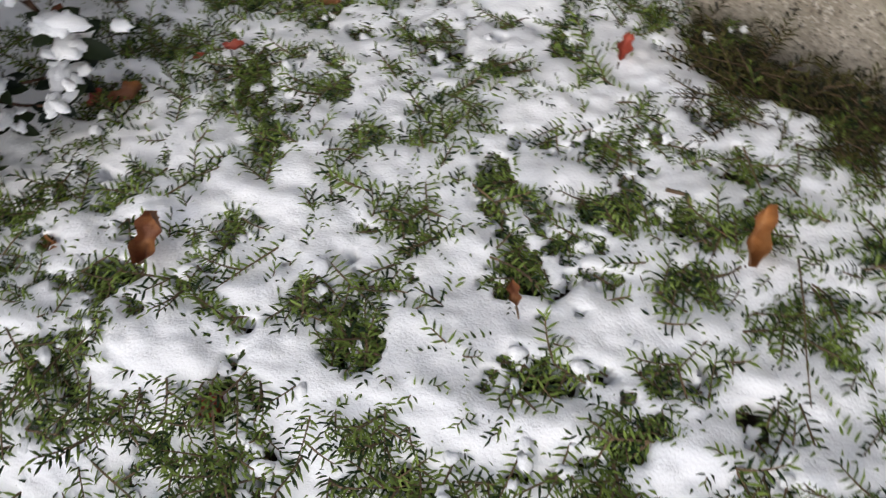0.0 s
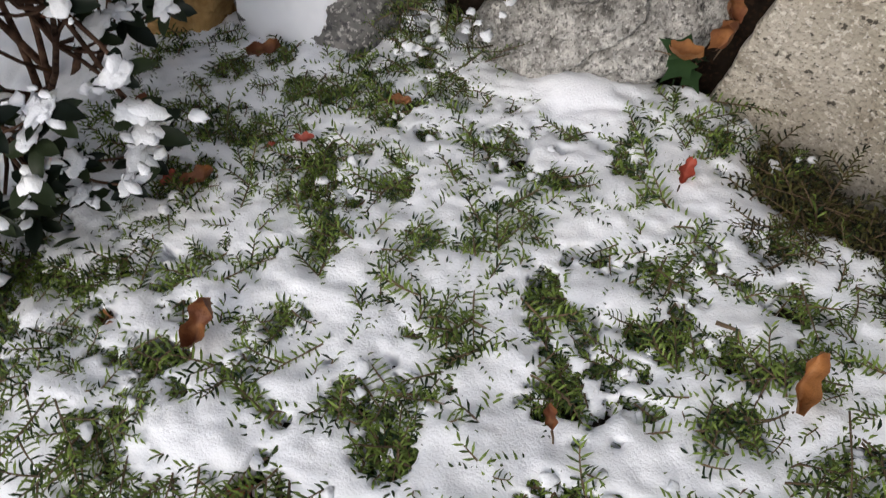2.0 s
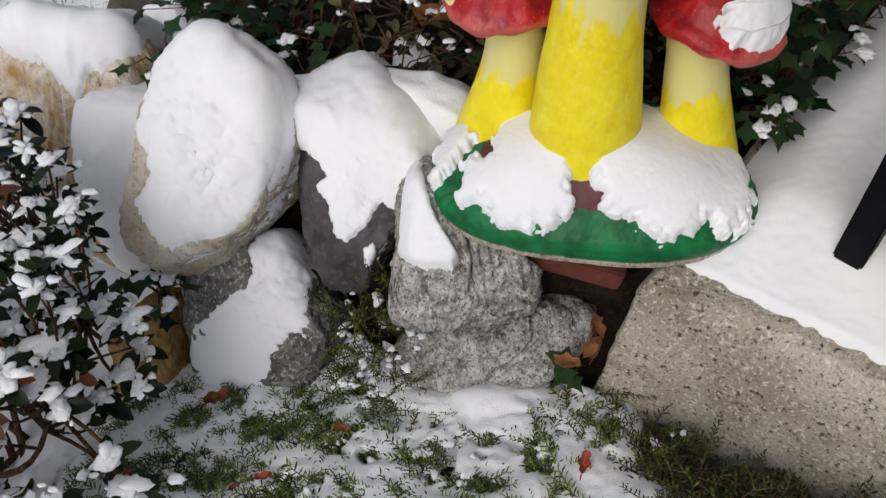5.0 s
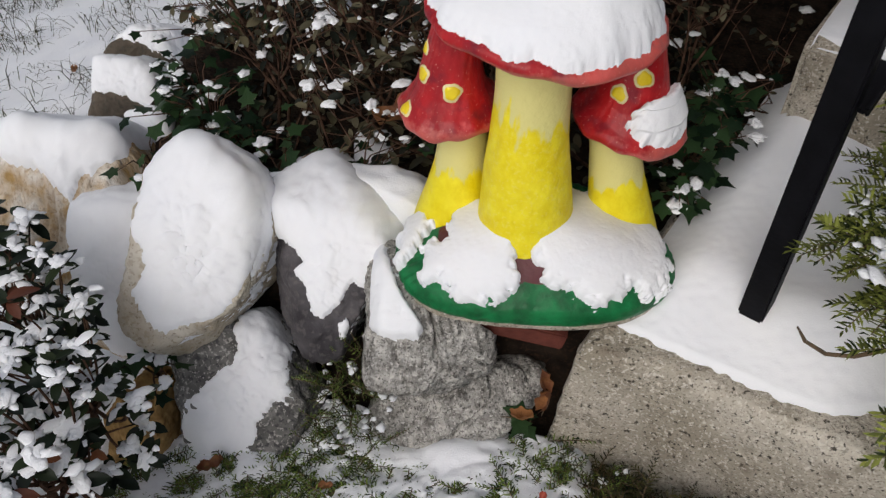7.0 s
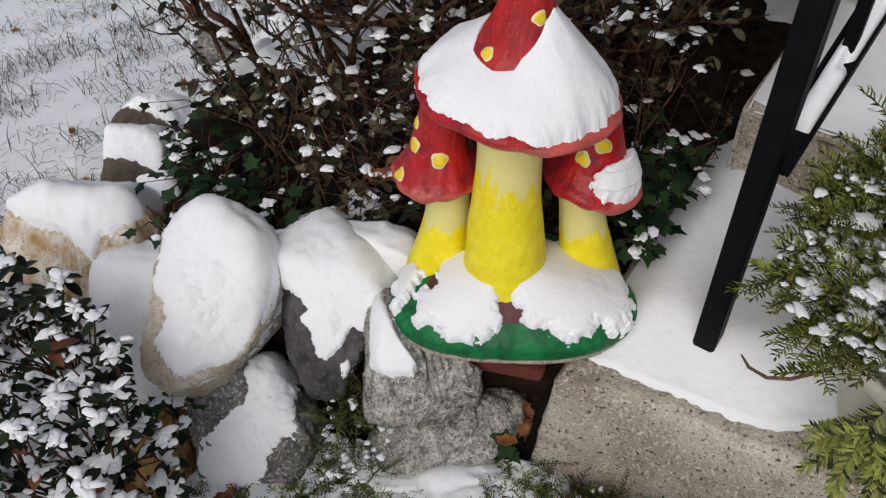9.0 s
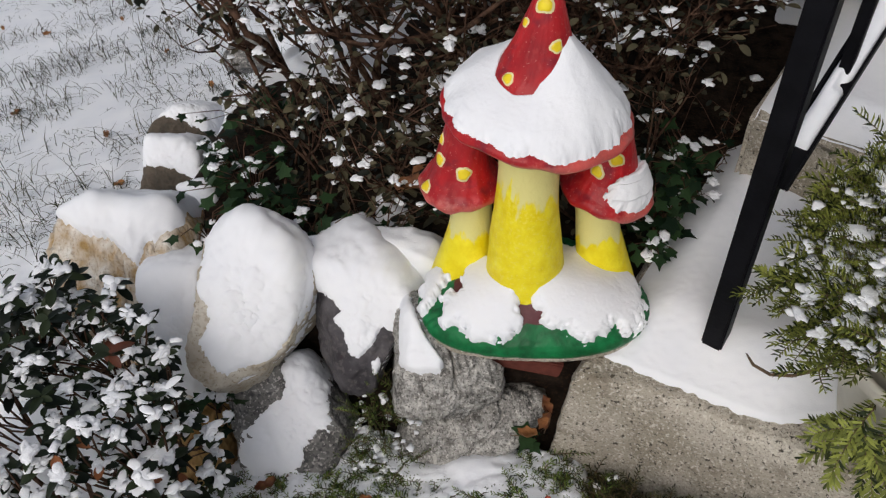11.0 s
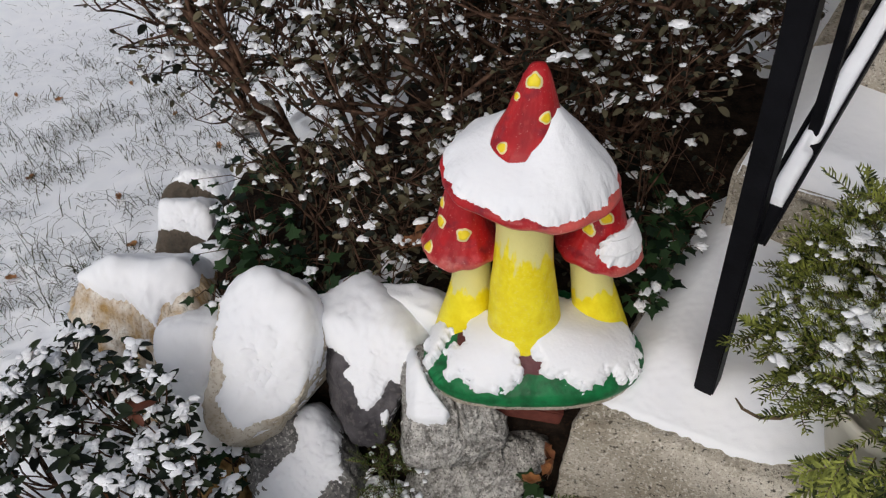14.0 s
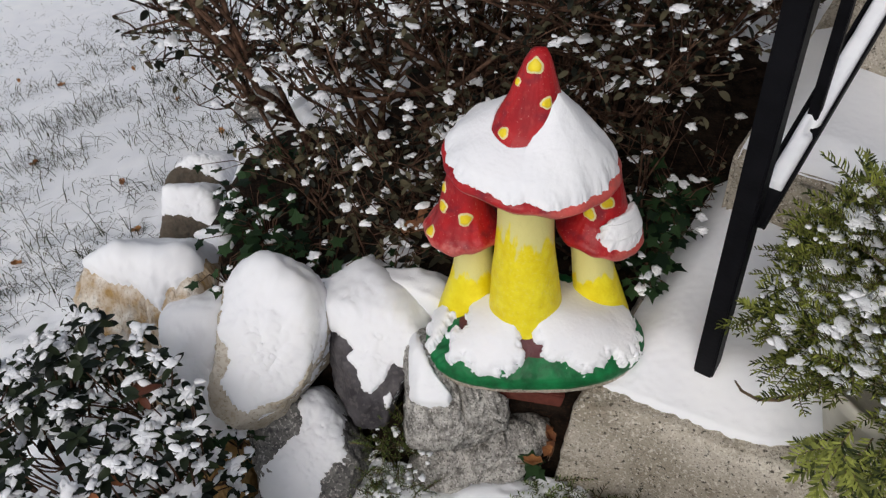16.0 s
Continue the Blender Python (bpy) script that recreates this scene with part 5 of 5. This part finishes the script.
# ---- ivy ----
def ivy_leaf(size):
    out = [(0, 0, 0)]
    lobes = [(-2.2, 0.55), (-1.75, 0.38), (-1.25, 0.72), (-0.75, 0.5), (-0.28, 0.62), (0, 1.0), (0.28, 0.62), (0.75, 0.5), (1.25, 0.72), (1.75, 0.38), (2.2, 0.55)]
    for a, r in lobes:
        out.append((size * r * math.sin(a), size * (0.25 + r * math.cos(a)), -0.12 * size * r))
    return np.array(out), [(0, k + 1, k) for k in range(1, len(out) - 1)]


ivy_snow = Soup()
for cx, cy, cz, spread, number in ((-0.155, 0.935, 0.275, 0.035, 9), (-0.365, 1.17, 0.25, 0.040, 40), (-0.37, 1.36, 0.24, 0.045, 40), (-0.33, 1.10, 0.25, 0.045, 40), (-0.25, 1.05, 0.25, 0.05, 36), (-0.08, 0.98, 0.24, 0.05, 16), (0.455, 0.985, 0.30, 0.042, 50),
                                   (0.520, 1.10, 0.30, 0.038, 60), (0.445, 0.895, 0.305, 0.020, 16), (-0.345, 0.69, 0.10, 0.035, 12), (-0.40, 0.99, 0.25, 0.03, 9), (0.235, 0.632, 0.09, 0.010, 5)):
    ivy = empty("ivy", (cx, cy, cz - 0.05), "dark green ivy with pointed lobed leaves and some snow", "ivy", "ivy clumps")
    soup, vine = Soup(), Soup()
    for k in range(number):
        p = np.array((random.gauss(cx, spread), random.gauss(cy, spread), cz + abs(random.gauss(0, spread * 0.6)) - 0.01))
        a = rnd(0, 2 * math.pi)
        m = turn_to((math.cos(a), math.sin(a) - 0.5, rnd(-0.7, 0.25)), roll=rnd(-0.5, 0.5))
        v, f = ivy_leaf(rnd(0.018, 0.032))
        soup.add(v @ m.T + p, f)
        vine.add(*tube([np.array((cx, cy, cz - 0.06)), (p + (cx, cy, cz)) / 2, p], [0.0018, 0.0014, 0.0008], 3))
        if random.random() < 0.22:
            crumbs(ivy_snow, p + m[:, 1] * 0.01 + (0, 0, 0.004), rnd(0.005, 0.010), 4, k)
    stuff("leaf_mass", soup, IVY, "dark green lobed leaves", "", ivy, True)
    stuff("vine_tangle", vine, TWIG, "thin brown vines", "", ivy)
stuff("snow_clots", ivy_snow, SNOW, "clots of snow on ivy leaves", "snow")


# ---- lawn grass through the snow ----
grass = Soup()
roots = np.random.uniform((-3.4, 0.85), (-0.30, 5.2), (52000, 2))
keep = inside_bed(*roots.T) < -0.06
keep &= fnoise(np.c_[roots, 0 * roots[:, 0]], 9, 71, 3) > np.random.uniform(-0.26, 0.34, len(roots))
keep &= (roots[:, 1] > 0.9) | (roots[:, 0] < -0.62)
roots = roots[keep]
for (x, y), z in zip(roots, land(*roots.T)):
    a, lean, h = rnd(0, 6.28), rnd(0.3, 1.5), rnd(0.04, 0.095)
    d = np.array((math.cos(a), math.sin(a), 0))
    c = np.array((-d[1], d[0], 0)) * rnd(0.0007, 0.0015)
    b = np.array((x, y, z))
    mid, tip = b + d * h * lean * 0.35 + (0, 0, h * 0.62), b + d * h * lean + (0, 0, h * rnd(0.35, 0.9))
    grass.add([b - c, b + c, mid + c, mid - c, tip], [(0, 1, 2, 3), (3, 2, 4)])
stuff("grass", grass, GRASS, "thin winter grass blades poking through the snow", "grass", flat=True)


# ---- fallen leaves ----
def dead_leaf(place, size, way, mat, label, curl, seed, wide=0.30):
    rs = random.Random(seed)
    nu, nv = 9, 13
    v, f = [], []
    for j in range(nv):
        t = j / (nv - 1)
        w = wide * size * (math.sin(math.pi * (0.03 + 0.94 * t)) ** 0.6) * (1 + 0.28 * math.sin(t * 14 + seed))
        for i in range(nu):
            s = 2 * i / (nu - 1) - 1
            v.append((s * w, (t - 0.5) * size, curl * size * (s * s * 0.30 + 0.5 * (t - 0.5) ** 2) + 0.06 * size * math.sin(7 * t + 3 * s + seed) + rs.gauss(0, 0.014) * size))
    for j in range(nv - 1):
        for i in range(nu - 1):
            a = j * nu + i
            f.append((a, a + 1, a + nu + 1, a + nu))
    sv, sf = tube([(0, -0.5 * size, 0), (0.02 * size, -0.75 * size, 0.05 * size), (0, -1.0 * size, 0.02 * size)], [0.0011, 0.0009, 0.0007], 4)
    m = turn_to(way)
    ob = new("dead_leaf", mesh("dead_leaf", np.array(v) @ m.T, f, mat))
    low = float((np.array(v) @ m.T)[:, 2].min())
    ob.location = (place[0], place[1], place[2] - low * 0.6)
    tagged(ob, label, "leaf", "fallen leaves")
    part("stalk", mesh("stalk", np.array(sv) @ m.T, sf, TWIG_TAN), ob)


for k, (x, y, z, size, way, mat, label, curl) in enumerate((
    (0.368, 0.300, 0.165, 0.050, (0.12, 1, 0.35), DEAD_TAN, "curled tan dead leaf standing in the snowy yew", 1.2),
    (-0.112, 0.212, 0.088, 0.045, (0.1, 1, 0.4), DEAD_TAN, "crumpled tan dead leaf on the snowy yew", 1.0),
    (-0.02, 0.085, 0.12, 0.035, (0.4, 1, 0.3), DEAD_RED, "curled red dead leaf on snow", 1.4),
    (-0.131, 0.448, 0.042, 0.022, (1, 0.3, 0.1), DEAD_RED, "small red dead leaf on snow", 0.8),
    (-0.164, 0.431, 0.040, 0.012, (1, 0.6, 0.1), DEAD_RED, "scrap of red dead leaf on snow", 0.8),
    (0.255, 0.505, 0.075, 0.028, (0.2, 1, 0.2), DEAD_RED, "small red dead leaf caught on yew", 1.0),
    (-0.058, 0.539, 0.0, 0.026, (1, 0.1, 0.1), DEAD_TAN, "small orange-tan dead leaf on snow", 0.6),
    (-0.245, 0.574, -0.035, 0.040, (1, 0.6, 0.1), DEAD_TAN, "orange-brown dead leaf below the wall", 0.7),
    (-0.215, 0.19, 0.085, 0.04, (1, 0.25, 0.2), DEAD_TAN, "crumpled brown dead leaf on snow", 1.2),
    (-0.215, 0.37, 0.05, 0.035, (0.8, 0.6, 0.2), DEAD_TAN, "rusty dead leaf beside the yew", 0.9),
    (-0.245, 0.36, 0.05, 0.022, (0.3, 0.6, 0.2), DEAD_RED, "reddish dead leaf beside the yew", 0.9),
    (0.228, 0.628, 0.085, 0.035, (1, -0.2, 0.3), DEAD_TAN, "rusty dead leaf wedged between stone and step", 1.4),
    (0.262, 0.645, 0.11, 0.04, (0.2, 0.2, 1), DEAD_TAN, "rusty dead leaf wedged between stone and step", 1.2),
    (0.25, 0.66, 0.14, 0.035, (-0.2, 0.3, 1), DEAD_TAN, "rusty dead leaf wedged between stone and step", 1.2),
    (0.19, 0.215, 0.13, 0.02, (-0.4, 1, 0.1), DEAD_TAN, "narrow tan dead leaf on snow", 0.8),
    (0.02, 1.03, 0.30, 0.08, (1, 0.3, 0.4), DEAD_TAN, "large brown dead leaf caught in the shrub", 1.0),
    (-0.40, 0.60, -0.10, 0.04, (0.4, 1, 0.2), DEAD_RED, "dark red dead leaf at the foot of the wall", 1.0),
)):
    if y < 0.60:
        z = max(z, ground_z(x, y) + (0.014 if y < 0.4 else 0.005))
    dead_leaf((x, y, z), size, way, mat, label, curl, k + 3, 0.17 if k == 0 else 0.24)
for k in range(9):
    x, y = ((-0.955, 1.668), (-1.13, 2.635), (-1.55, 2.2), (-1.3, 1.55), (-1.75, 2.9), (-0.85, 2.3), (-1.45, 3.0), (-2.0, 3.0), (-1.1, 1.95))[k]
    dead_leaf((x, y, ground_z(x, y) + 0.004), rnd(0.025, 0.045), (rnd(-1, 1), rnd(-1, 1), 0.15), DEAD_TAN, "small brown dead leaf on the snowy lawn", 0.8, 60 + k)


# ---- fallen twigs on the yew ----
for pts, radius, label in ((((0.300, 0.338), (0.318, 0.335), (0.330, 0.318), (0.333, 0.290)), 0.0021, "short curled brown twig lying on the snowy yew"),
                           (((-0.115, 0.232), (-0.128, 0.205), (-0.142, 0.178), (-0.156, 0.158)), 0.0011, "thin dark twig lying across the snowy yew"),
                           (((0.400, 0.285), (0.404, 0.245), (0.402, 0.205), (0.403, 0.165)), 0.0009, "thin reddish stalk lying on the snow")):
    line = [np.array((x, y, ground_z(x, y) + 0.011)) for x, y in pts]
    v, f = tube(line, np.linspace(radius, radius * 0.6, len(line)), 6)
    ob = new("fallen_twig", mesh("fallen_twig", v - line[0], f, TWIG_TAN))
    ob.location = line[0]
    tagged(ob, label, "twig", "fallen twigs")
